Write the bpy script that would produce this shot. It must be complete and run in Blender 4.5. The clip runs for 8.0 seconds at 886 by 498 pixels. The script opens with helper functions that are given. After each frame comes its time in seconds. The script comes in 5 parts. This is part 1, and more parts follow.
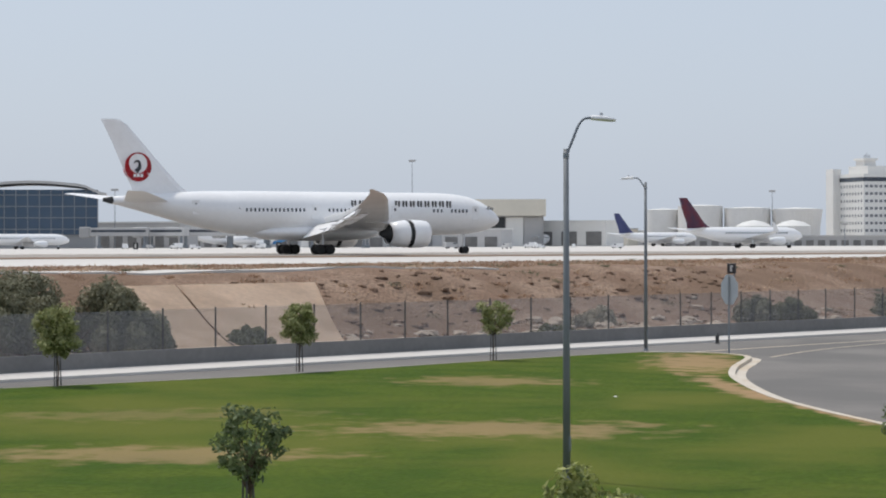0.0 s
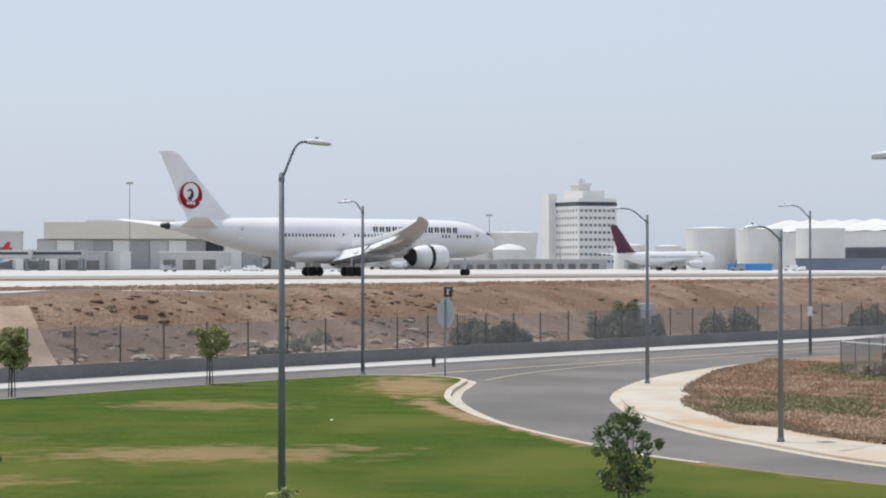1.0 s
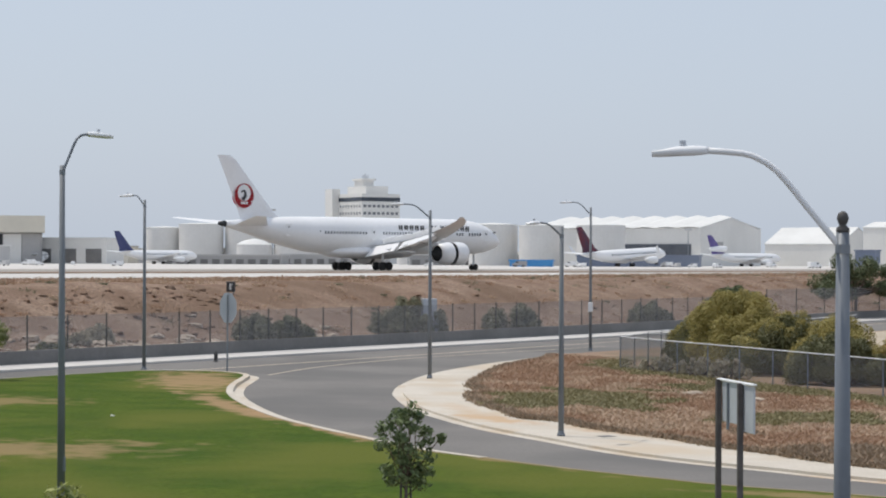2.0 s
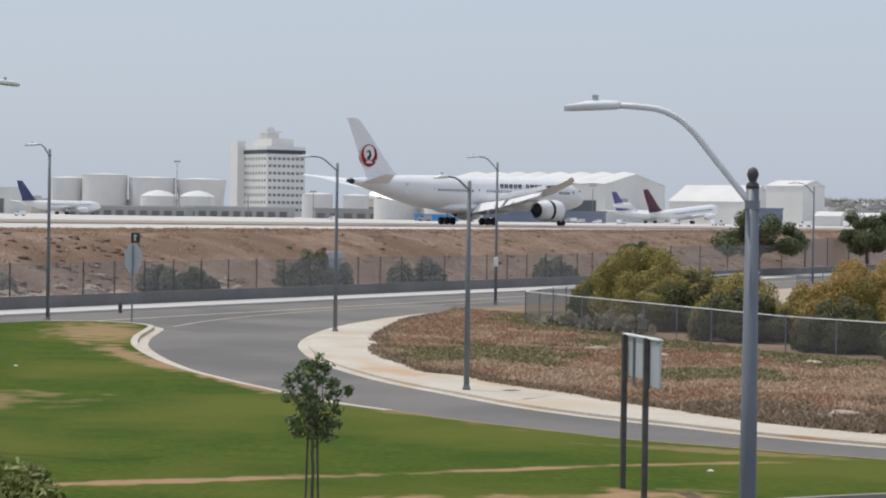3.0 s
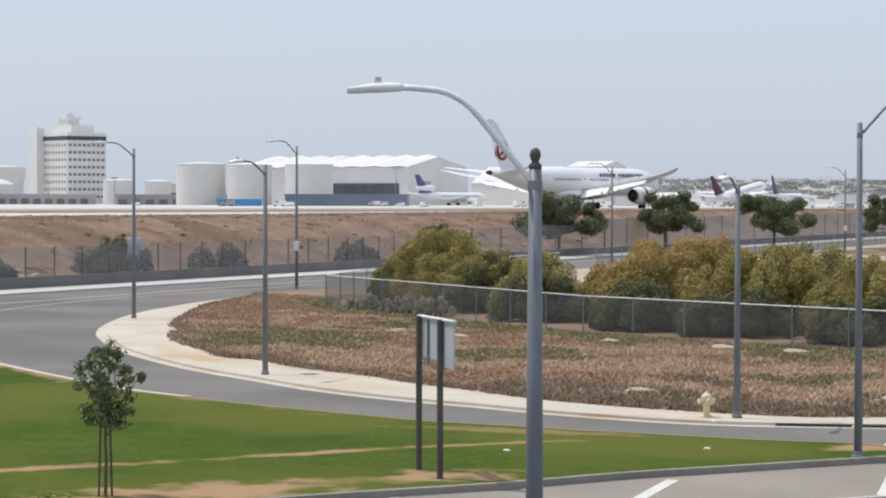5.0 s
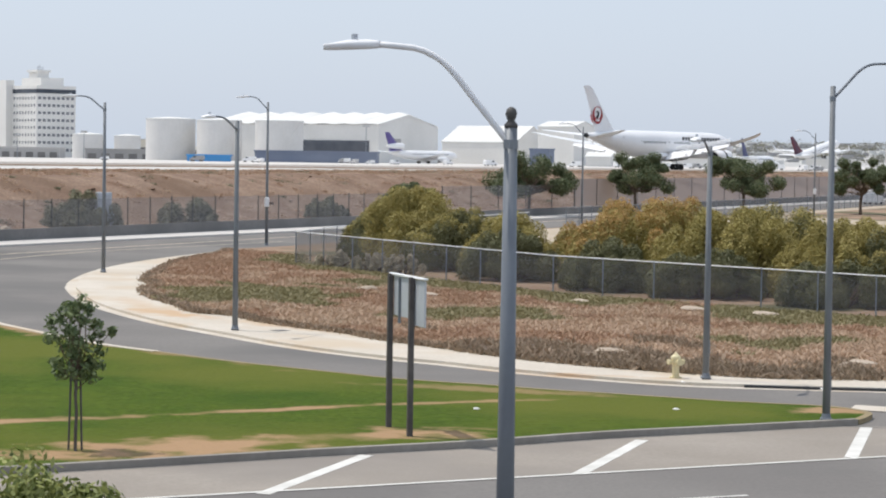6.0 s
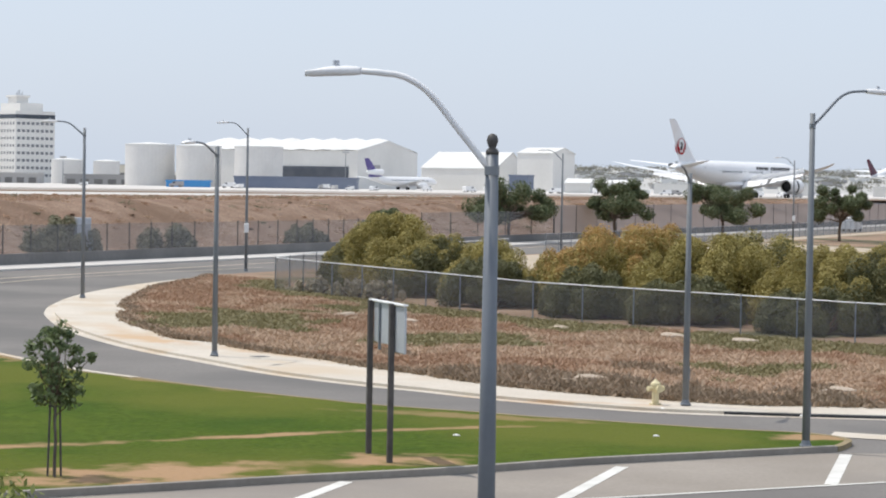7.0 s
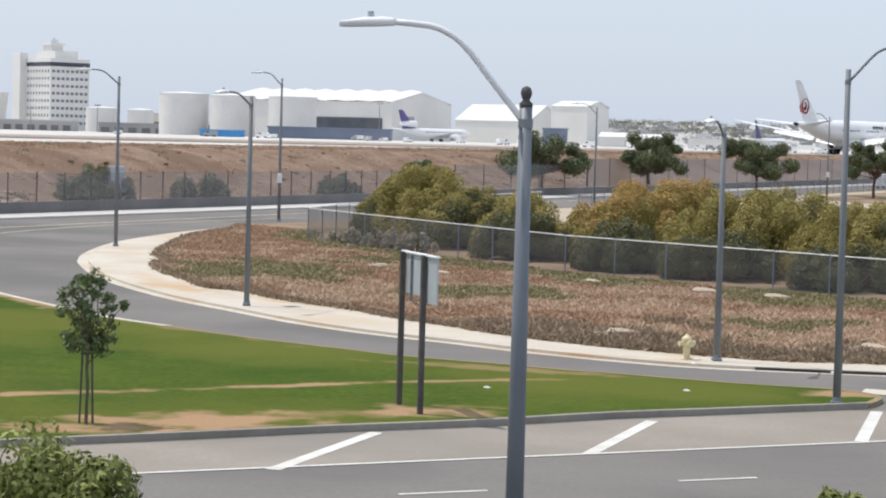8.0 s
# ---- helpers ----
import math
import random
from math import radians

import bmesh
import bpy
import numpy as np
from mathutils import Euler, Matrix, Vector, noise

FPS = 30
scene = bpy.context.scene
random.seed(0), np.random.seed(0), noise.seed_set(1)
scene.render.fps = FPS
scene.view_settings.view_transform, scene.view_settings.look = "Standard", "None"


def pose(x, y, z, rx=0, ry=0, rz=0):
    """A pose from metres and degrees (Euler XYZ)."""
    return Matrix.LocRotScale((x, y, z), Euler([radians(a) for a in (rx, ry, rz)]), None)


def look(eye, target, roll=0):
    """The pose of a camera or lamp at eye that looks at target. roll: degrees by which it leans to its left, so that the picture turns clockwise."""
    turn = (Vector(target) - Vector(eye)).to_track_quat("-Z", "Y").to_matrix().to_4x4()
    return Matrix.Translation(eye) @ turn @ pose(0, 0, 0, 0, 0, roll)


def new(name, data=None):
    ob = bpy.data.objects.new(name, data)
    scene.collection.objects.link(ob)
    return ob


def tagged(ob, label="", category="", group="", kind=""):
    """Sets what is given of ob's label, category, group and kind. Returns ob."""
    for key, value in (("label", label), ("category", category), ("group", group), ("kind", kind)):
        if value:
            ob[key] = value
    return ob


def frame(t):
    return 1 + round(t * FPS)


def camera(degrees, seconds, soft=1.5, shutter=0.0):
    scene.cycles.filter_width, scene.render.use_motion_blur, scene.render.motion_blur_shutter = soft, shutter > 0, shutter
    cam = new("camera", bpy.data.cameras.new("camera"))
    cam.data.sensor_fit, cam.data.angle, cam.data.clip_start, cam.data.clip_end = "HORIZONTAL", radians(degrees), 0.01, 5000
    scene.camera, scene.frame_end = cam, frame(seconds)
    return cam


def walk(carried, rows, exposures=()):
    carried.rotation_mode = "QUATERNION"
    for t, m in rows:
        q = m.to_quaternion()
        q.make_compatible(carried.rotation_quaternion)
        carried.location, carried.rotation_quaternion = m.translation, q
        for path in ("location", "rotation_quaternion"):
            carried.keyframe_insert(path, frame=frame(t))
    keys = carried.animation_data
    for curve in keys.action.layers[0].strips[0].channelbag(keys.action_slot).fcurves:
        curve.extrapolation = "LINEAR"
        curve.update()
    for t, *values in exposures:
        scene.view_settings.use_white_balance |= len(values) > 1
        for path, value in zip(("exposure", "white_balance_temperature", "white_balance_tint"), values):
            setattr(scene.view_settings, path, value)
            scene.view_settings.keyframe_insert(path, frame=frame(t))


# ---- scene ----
PATH = [
    (0, -0.151, -0.001, 8.025, -16.1316, -0.1577, -0.133),
    (0.1, -0.139, -0.001, 8.025, -15.8373, -0.2135, -0.159),
    (0.2, -0.127, -0.001, 8.025, -15.5111, -0.0739, -0.185),
    (0.3, -0.115, -0.001, 8.026, -15.3540, -0.0742, -0.212),
    (0.4, -0.103, -0.000, 8.026, -15.3659, 0.0109, -0.238),
    (0.5, -0.091, -0.000, 8.026, -14.4536, 0.0658, -0.265),
    (0.6, -0.083, -0.000, 8.029, -13.3507, 0.0813, -0.221),
    (0.7, -0.074, -0.000, 8.032, -12.3390, 0.1319, -0.178),
    (0.8, -0.065, -0.000, 8.035, -11.1602, -0.2092, -0.135),
    (0.9, -0.057, -0.001, 8.038, -9.9799, 0.2129, -0.091),
    (1, -0.048, -0.001, 8.041, -9.1934, 0.4044, -0.048),
    (1.1, -0.038, -0.001, 8.042, -8.5851, 0.1373, 0.026),
    (1.2, -0.027, -0.001, 8.042, -7.8890, 0.3160, 0.099),
    (1.3, -0.017, -0.002, 8.043, -7.0833, 0.3572, 0.173),
    (1.5, 0.005, -0.003, 8.044, -5.9055, 0.0529, 0.320),
    (1.6, -0.002, -0.002, 8.044, -5.0362, -0.1208, 0.243),
    (1.7, -0.009, -0.001, 8.045, -4.4557, 0.1021, 0.166),
    (2.8, -0.175, -0.001, 7.990, -2.1990, 0.3985, 1.121),
    (2.9, -0.161, -0.002, 7.997, -1.2805, -0.0133, 0.976),
    (3, -0.148, -0.002, 8.004, -1.4694, -0.8202, 0.830),
    (3.1, -0.119, -0.002, 8.003, -1.7851, -1.2289, 0.665),
    (3.2, -0.089, -0.001, 8.003, -1.4595, -0.8637, 0.499),
    (3.4, -0.030, -0.000, 8.001, -0.6889, 0.1428, 0.167),
    (3.5, -0.000, 0.000, 8.000, 0.0000, 0.4164, 0.002),
    (3.6, 0.028, -0.000, 8.001, -0.2343, 0.8289, 0.082),
    (3.8, 0.085, -0.001, 8.005, 1.0722, 0.0762, 0.243),
    (4, 0.142, -0.002, 8.008, 1.7988, -0.5700, 0.404),
    (4.2, 0.157, -0.000, 8.008, 3.1034, -0.8338, 0.339),
    (5.3, 0.105, -0.001, 7.990, 3.3933, -1.4171, 0.088),
    (5.5, 0.080, 0.005, 7.998, 3.6443, -1.6747, 0.298),
    (5.7, 0.070, 0.004, 7.995, 3.7145, -1.9955, 0.519),
    (5.9, 0.060, 0.002, 7.992, 3.9729, -2.2760, 0.739),
    (6, 0.055, 0.002, 7.990, 4.1356, -2.2107, 0.849),
    (6.1, 0.052, 0.002, 7.988, 4.5585, -2.0972, 0.934),
    (6.3, 0.046, 0.003, 7.983, 5.4259, -2.1888, 1.104),
    (6.5, 0.041, 0.004, 7.978, 5.9458, -1.9521, 1.273),
    (6.7, 0.036, 0.005, 7.985, 5.8313, -1.6781, 1.150),
    (6.9, 0.032, 0.006, 7.992, 4.9862, -1.6488, 1.028),
    (7, 0.029, 0.006, 7.995, 4.6394, -1.5573, 0.966),
    (7.1, 0.031, 0.004, 7.992, 4.8127, -1.2593, 1.083),
    (7.3, 0.034, -0.001, 7.986, 4.7124, -1.6503, 1.315),
    (7.5, 0.038, -0.006, 7.981, 4.9887, -2.1816, 1.548),
    (7.7, 0.036, -0.003, 7.984, 4.1246, -2.4558, 1.565),
    (7.9, 0.034, -0.001, 7.988, 3.9657, -2.6359, 1.582),
    (8, 0.033, 0.001, 7.990, 3.8578, -2.7542, 1.591),
]
cam = camera(21.651, 8.0, soft=2.0)

def aim(x, y, z, yaw, pitch, roll):
    """Camera pose from its place, its bearing, its tilt and its lean in degrees."""
    a, b = radians(yaw), radians(pitch)
    d = Vector((math.sin(a) * math.cos(b), math.cos(a) * math.cos(b), math.sin(b)))
    eye = Vector((x, y, z))
    return look(eye, eye + d * 10, roll)


walk(cam, [(p[0], aim(*p[1:])) for p in PATH], [(0.0, 0.0), (0.5, 0.07), (1.0, 0.13), (1.5, 0.06), (1.7, 0.04), (2.8, -0.08), (3.0, -0.08), (3.4, 0.0), (3.6, 0.0), (4.0, -0.09), (4.2, -0.06), (5.5, 0.21), (8.0, 0.29)])

# ---- light ----
SUN_BEARING, SUN_HEIGHT = -68.0, 66.0
world = bpy.data.worlds.new("sky")
scene.world = world
world.use_nodes = True
wn = world.node_tree.nodes
sky = wn.new("ShaderNodeTexSky")
sky.sky_type, sky.sun_disc = "NISHITA", False
sky.sun_elevation, sky.sun_rotation = radians(SUN_HEIGHT), radians(SUN_BEARING)
sky.air_density, sky.dust_density, sky.ozone_density = 1.0, 2.5, 1.0
haze = wn.new("ShaderNodeMix")
haze.data_type = "RGBA"
haze.inputs["Factor"].default_value = 0.72
haze.inputs["B"].default_value = (6.32, 7.12, 8.42, 1)
world.node_tree.links.new(sky.outputs["Color"], haze.inputs["A"])
world.node_tree.links.new(haze.outputs["Result"], wn["Background"].inputs["Color"])
wn["Background"].inputs["Strength"].default_value = 0.1
sun = new("sun", bpy.data.lights.new("sun", "SUN"))
sun.data.energy, sun.data.angle, sun.data.color = 2.5, radians(0.8), (1.0, 0.935, 0.845)
_b, _h = radians(SUN_BEARING), radians(SUN_HEIGHT)
SUN_DIR = Vector((math.sin(_b) * math.cos(_h), math.cos(_b) * math.cos(_h), math.sin(_h)))
sun.matrix_world = look(SUN_DIR * 300, (0, 0, 0))


# ---- materials ----
def mat(name, a, b=None, scale=1.0, rough=0.8, bump=0.0, metal=0.0, fine=12.0, spots=None, spot_scale=0.1, vary=0.0, space="Object", stretch=(1, 1, 1), spec=0.4, grain=0.1, patches=(), patch=None):
    """Two-tone noise at two scales, an optional third tone in large patches, a fine relief, and a shift by object."""
    m = bpy.data.materials.new(name)
    m.use_nodes = True
    nt = m.node_tree
    N, L = nt.nodes, nt.links
    p = N["Principled BSDF"]
    p.inputs["Roughness"].default_value, p.inputs["Metallic"].default_value = rough, metal
    p.inputs["Specular IOR Level"].default_value = spec
    b = b or tuple(c * 0.8 for c in a)
    if space == "Object":
        vec = N.new("ShaderNodeTexCoord").outputs["Object"]
    else:
        vec = N.new("ShaderNodeNewGeometry").outputs["Position"]
    mp = N.new("ShaderNodeMapping")
    mp.inputs["Scale"].default_value = stretch
    L.new(vec, mp.inputs["Vector"])
    vec = mp.outputs["Vector"]

    def noise_tex(s, detail):
        n = N.new("ShaderNodeTexNoise")
        n.inputs["Scale"].default_value, n.inputs["Detail"].default_value = s, detail
        L.new(vec, n.inputs["Vector"])
        return n.outputs["Fac"]

    def ramp(src, lo, hi):
        r = N.new("ShaderNodeMapRange")
        r.inputs["From Min"].default_value, r.inputs["From Max"].default_value = lo, hi
        L.new(src, r.inputs["Value"])
        return r.outputs["Result"]

    def mix(f, x, y):
        n = N.new("ShaderNodeMix")
        n.data_type = "RGBA"
        L.new(f, n.inputs["Factor"])
        for k, v in (("A", x), ("B", y)):
            if isinstance(v, tuple):
                n.inputs[k].default_value = (*v, 1)
            else:
                L.new(v, n.inputs[k])
        return n.outputs["Result"]

    big, small = noise_tex(scale, 4), noise_tex(scale * fine, 3)
    col = mix(ramp(big, 0.35, 0.65), a, b)
    fine_mix = N.new("ShaderNodeMath")
    fine_mix.operation = "MULTIPLY"
    fine_mix.inputs[1].default_value = grain
    L.new(ramp(small, 0.3, 0.75), fine_mix.inputs[0])
    col = mix(fine_mix.outputs[0], col, tuple((x + y) * 0.25 for x, y in zip(a, b)))
    if spots:
        col = mix(ramp(noise_tex(spot_scale, 5), 0.48, 0.62), col, spots)
    for cx, cy, bearing, rx, ry, strength in patches:   # worn patches: ragged ovals in the plan
        mp2 = N.new("ShaderNodeMapping")
        mp2.vector_type = "TEXTURE"
        mp2.inputs["Location"].default_value = (cx, cy, 0)
        mp2.inputs["Rotation"].default_value = (0, 0, radians(90 - bearing))
        mp2.inputs["Scale"].default_value = (rx, ry, 60)
        L.new(vec, mp2.inputs["Vector"])
        ln = N.new("ShaderNodeVectorMath")
        ln.operation = "LENGTH"
        L.new(mp2.outputs["Vector"], ln.inputs[0])
        ad = N.new("ShaderNodeMath")
        ad.operation = "MULTIPLY_ADD"
        ad.inputs[1].default_value = 2.6
        L.new(noise_tex(0.9, 8), ad.inputs[0])
        L.new(ln.outputs["Value"], ad.inputs[2])
        amount = N.new("ShaderNodeMath")
        amount.operation = "MULTIPLY"
        amount.inputs[1].default_value = strength
        L.new(ramp(ad.outputs[0], 2.4, 1.75), amount.inputs[0])
        col = mix(amount.outputs[0], col, patch)
    if vary:
        info = N.new("ShaderNodeObjectInfo")
        hsv = N.new("ShaderNodeHueSaturation")
        L.new(col, hsv.inputs["Color"])
        r = N.new("ShaderNodeMapRange")
        r.inputs["To Min"].default_value, r.inputs["To Max"].default_value = 1 - vary, 1 + vary
        L.new(info.outputs["Random"], r.inputs["Value"])
        L.new(r.outputs["Result"], hsv.inputs["Value"])
        col = hsv.outputs["Color"]
    L.new(col, p.inputs["Base Color"])
    if bump:
        bp = N.new("ShaderNodeBump")
        bp.inputs["Strength"].default_value, bp.inputs["Distance"].default_value = min(1, bump * 10), bump
        L.new(small, bp.inputs["Height"])
        L.new(bp.outputs["Normal"], p.inputs["Normal"])
    return m


# worn patches of the lawn: place, bearing, half length and half width
WORN = ((-7.6, 56.02, 62.64, 5.83, 0.5, 0.95), (-0.0, 60.14, 59.28, 2.81, 0.4, 0.95), (5.21, 62.78, 66.67, 3.05, 0.35, 0.75), (-2.5, 52.2, 66.0, 3.9, 1.8, 1.0), (3.59, 55.81, 75.92, 1.73, 1.2, 0.95), (-5.6, 78.53, 142.16, 7.63, 0.8, 0.55), (6.44, 66.14, 107.15, 3.32, 0.7, 0.5), (-20.0, 114.0, -12, 9.0, 2.6, 0.75), (-15.6, 97.0, -22, 10.0, 1.0, 0.8), (-19.9, 75.0, 70, 6.0, 3.4, 0.55), (-27.5, 63.5, 75, 5.5, 2.6, 0.5), (-26.0, 97.0, 75, 4.0, 3.2, 0.45), (-33.0, 76.0, 60, 6.0, 2.5, 0.25), (15.6, 62.4, 75, 1.6, 0.9, 0.9), (-11.0, 87.5, -25, 8.0, 0.55, 0.8), (2.0, 55.0, 64, 2.5, 0.9, 0.4))

M = {
    "earth": mat("dry_earth", (0.255, 0.165, 0.118), (0.41, 0.3, 0.225), 0.35, 0.97, 0.25, fine=11, spots=(0.2, 0.135, 0.095), spot_scale=0.12, space="World", grain=0.9, spec=0.1),
    "grass": mat("mown_grass", (0.051, 0.096, 0.01), (0.09, 0.128, 0.0145), 0.35, 0.95, 0.08, fine=14, spots=(0.104, 0.12, 0.02), spot_scale=0.09, space="World", grain=0.75, spec=0.08, patches=WORN, patch=(0.36, 0.235, 0.135)),
    "bare": mat("trodden_earth", (0.34, 0.27, 0.17), (0.25, 0.2, 0.1), 0.5, 0.95, 0.03, space="World", grain=0.4),
    "asphalt": mat("asphalt", (0.168, 0.156, 0.145), (0.205, 0.192, 0.177), 0.15, 0.9, 0.006, fine=60, spots=(0.135, 0.128, 0.12), spot_scale=0.1, space="World", grain=0.35),
    "asphalt_pale": mat("bleached_asphalt", (0.275, 0.242, 0.205), (0.325, 0.289, 0.248), 0.25, 0.9, 0.006, fine=40, spots=(0.235, 0.21, 0.185), spot_scale=0.12, space="World", grain=0.3),
    "concrete": mat("pale_concrete", (0.55, 0.495, 0.415), (0.62, 0.565, 0.485), 0.4, 0.85, 0.004, fine=25, spots=(0.52, 0.435, 0.33), spot_scale=0.3, space="World", grain=0.3, patches=((-4.2, 92.9, -30, 3.2, 1.0, 0.85), (1.0, 87.2, -45, 3.5, 0.8, 0.5), (-6.0, 99.0, -12, 3.0, 0.7, 0.4), (5.0, 74.0, 120, 5.0, 0.35, 0.5), (9.5, 71.4, 105, 4.0, 0.3, 0.5)), patch=(0.5, 0.34, 0.2)),
    "runway": mat("runway_concrete", (0.55, 0.525, 0.495), (0.6, 0.575, 0.54), 0.02, 0.85, 0.0, fine=14, space="World", stretch=(1, 1, 1)),
    "kerb_grey": mat("kerb_grey", (0.265, 0.24, 0.21), (0.33, 0.305, 0.27), 0.5, 0.9, 0.008, space="World", grain=0.3),
    "runway_worn": mat("runway_worn", (0.28, 0.255, 0.225), (0.34, 0.31, 0.275), 0.02, 0.85, 0.0, fine=14, space="World"),
    "verge": mat("dry_verge", (0.27, 0.175, 0.115), (0.34, 0.235, 0.16), 0.3, 0.95, 0.05, fine=18, spots=(0.1, 0.095, 0.045), spot_scale=0.12, space="World", grain=0.5),
    "sand": mat("pale_sand", (0.5, 0.42, 0.32), (0.42, 0.35, 0.26), 0.2, 0.95, 0.02, space="World", grain=0.3),
    # pale grey: distance haze is put into the hill's base colour
    "shaft": mat("hazy_hill", (0.42, 0.42, 0.41), (0.5, 0.49, 0.47), 0.01, 0.95, space="World"),
    "grey_concrete": mat("grey_concrete", (0.17, 0.168, 0.165), (0.215, 0.21, 0.205), 0.3, 0.9, 0.01, space="World", grain=0.3),
    "slab": mat("weathered_slab", (0.8, 0.64, 0.5), (0.62, 0.48, 0.36), 0.3, 0.9, 0.01, space="World", grain=0.3),
    "line": mat("road_paint", (0.7, 0.69, 0.65), (0.58, 0.57, 0.53), 1.5, 0.8),
    "yellow": mat("yellow_paint", (0.56, 0.48, 0.37), (0.45, 0.39, 0.31), 1.5, 0.8),
    "galv": mat("galvanised_steel", (0.2, 0.225, 0.25), (0.26, 0.28, 0.3), 1.2, 0.55, metal=0.3),
    "pole": mat("painted_pole", (0.155, 0.175, 0.2), (0.195, 0.215, 0.24), 0.8, 0.5, metal=0.15),
    "pole_dark": mat("weathered_pole", (0.17, 0.185, 0.2), (0.21, 0.225, 0.24), 0.8, 0.6, metal=0.1),
    "lamp_grey": mat("lamp_housing", (0.85, 0.85, 0.85), (0.78, 0.79, 0.8), 2, 0.5),
    "dark_steel": mat("dark_steel", (0.06, 0.06, 0.06), (0.09, 0.085, 0.08), 2, 0.6),
    "bark": mat("bark", (0.12, 0.085, 0.06), (0.17, 0.125, 0.09), 6, 0.95, 0.01, grain=0.5),
    "white": mat("aircraft_white", (0.86, 0.86, 0.86), (0.82, 0.82, 0.82), 0.15, 0.3, spec=0.5),
    "wing": mat("wing_grey", (0.78, 0.79, 0.8), (0.7, 0.71, 0.72), 0.3, 0.4),
    "tyre": mat("tyre", (0.02, 0.02, 0.02), (0.035, 0.034, 0.033), 3, 0.85),
    "dark": mat("dark_opening", (0.025, 0.028, 0.03), (0.04, 0.042, 0.045), 2, 0.6),
    "red": mat("crest_red", (0.55, 0.02, 0.03), (0.5, 0.03, 0.04), 1, 0.4),
    "maroon": mat("tail_maroon", (0.13, 0.016, 0.03), (0.05, 0.02, 0.05), 0.4, 0.4),
    "navy": mat("tail_navy", (0.04, 0.05, 0.14), (0.06, 0.07, 0.18), 0.4, 0.45),
    "purple": mat("tail_purple", (0.1, 0.075, 0.24), (0.14, 0.11, 0.3), 0.4, 0.45),
    "letter": mat("lettering_black", (0.035, 0.035, 0.04), (0.05, 0.05, 0.05), 2, 0.5),
    "building": mat("building_white", (0.76, 0.75, 0.72), (0.7, 0.69, 0.66), 0.06, 0.85, fine=20, space="World"),
    "cream": mat("building_cream", (0.7, 0.65, 0.55), (0.64, 0.6, 0.51), 0.05, 0.85, space="World"),
    "roof": mat("white_roofing", (0.72, 0.72, 0.7), (0.65, 0.65, 0.63), 0.08, 0.75),
    "tank": mat("tank_white", (0.7, 0.69, 0.67), (0.63, 0.62, 0.6), 0.08, 0.6),
    "bluegrey": mat("blue_cladding", (0.16, 0.195, 0.27), (0.2, 0.23, 0.3), 0.08, 0.6),
    "shade_bay": mat("doorway_shade", (0.07, 0.08, 0.1), (0.1, 0.11, 0.13), 0.2, 0.7),
    "blue": mat("bright_blue", (0.06, 0.27, 0.6), (0.08, 0.32, 0.64), 0.3, 0.5),
    "lowgrey": mat("low_building_grey", (0.42, 0.42, 0.42), (0.5, 0.49, 0.48), 0.05, 0.85, vary=0.25),
    "window": mat("window_glass", (0.035, 0.045, 0.06), (0.05, 0.06, 0.08), 0.5, 0.12, spec=0.6),
    # tower glass: base colour lightened to stand for sky reflection and haze
    "hazed_window": mat("hazed_office_window", (0.16, 0.17, 0.19), (0.22, 0.23, 0.25), 0.5, 0.25, spec=0.6),
    "curtain": mat("curtain_glass", (0.03, 0.065, 0.11), (0.045, 0.085, 0.14), 0.05, 0.15, spec=0.6),
    "hydrant": mat("hydrant_yellow", (0.72, 0.64, 0.4), (0.62, 0.54, 0.32), 4, 0.5),
    "sign": mat("sign_back", (0.55, 0.58, 0.62), (0.48, 0.51, 0.55), 1, 0.5, metal=0.2),
    "post_dark": mat("creosoted_post", (0.075, 0.068, 0.066), (0.115, 0.105, 0.1), 3, 0.8),
    "rock": mat("pale_rock", (0.52, 0.43, 0.34), (0.4, 0.33, 0.26), 1.5, 0.9, 0.03, grain=0.4),
    "litter": mat("paper", (0.85, 0.84, 0.8), (0.8, 0.78, 0.74), 4, 0.8),
}


def leaf_mat(name, a, b, vary=0.5):
    """Leaves: a tone for every leaf, slightly shiny, with light coming through."""
    m = bpy.data.materials.new(name)
    m.use_nodes = True
    N, L = m.node_tree.nodes, m.node_tree.links
    p = N["Principled BSDF"]
    geo, mixn = N.new("ShaderNodeNewGeometry"), N.new("ShaderNodeMix")
    mixn.data_type = "RGBA"
    mixn.inputs["A"].default_value, mixn.inputs["B"].default_value = (*a, 1), (*b, 1)
    L.new(geo.outputs["Random Per Island"], mixn.inputs["Factor"])
    L.new(mixn.outputs["Result"], p.inputs["Base Color"])
    p.inputs["Roughness"].default_value = 0.55
    p.inputs["Specular IOR Level"].default_value = 0.3
    tr, add = N.new("ShaderNodeBsdfTranslucent"), N.new("ShaderNodeMixShader")
    add.inputs["Fac"].default_value = 0.25
    L.new(mixn.outputs["Result"], tr.inputs["Color"])
    L.new(p.outputs["BSDF"], add.inputs[1])
    L.new(tr.outputs["BSDF"], add.inputs[2])
    L.new(add.outputs["Shader"], N["Material Output"].inputs["Surface"])
    return m


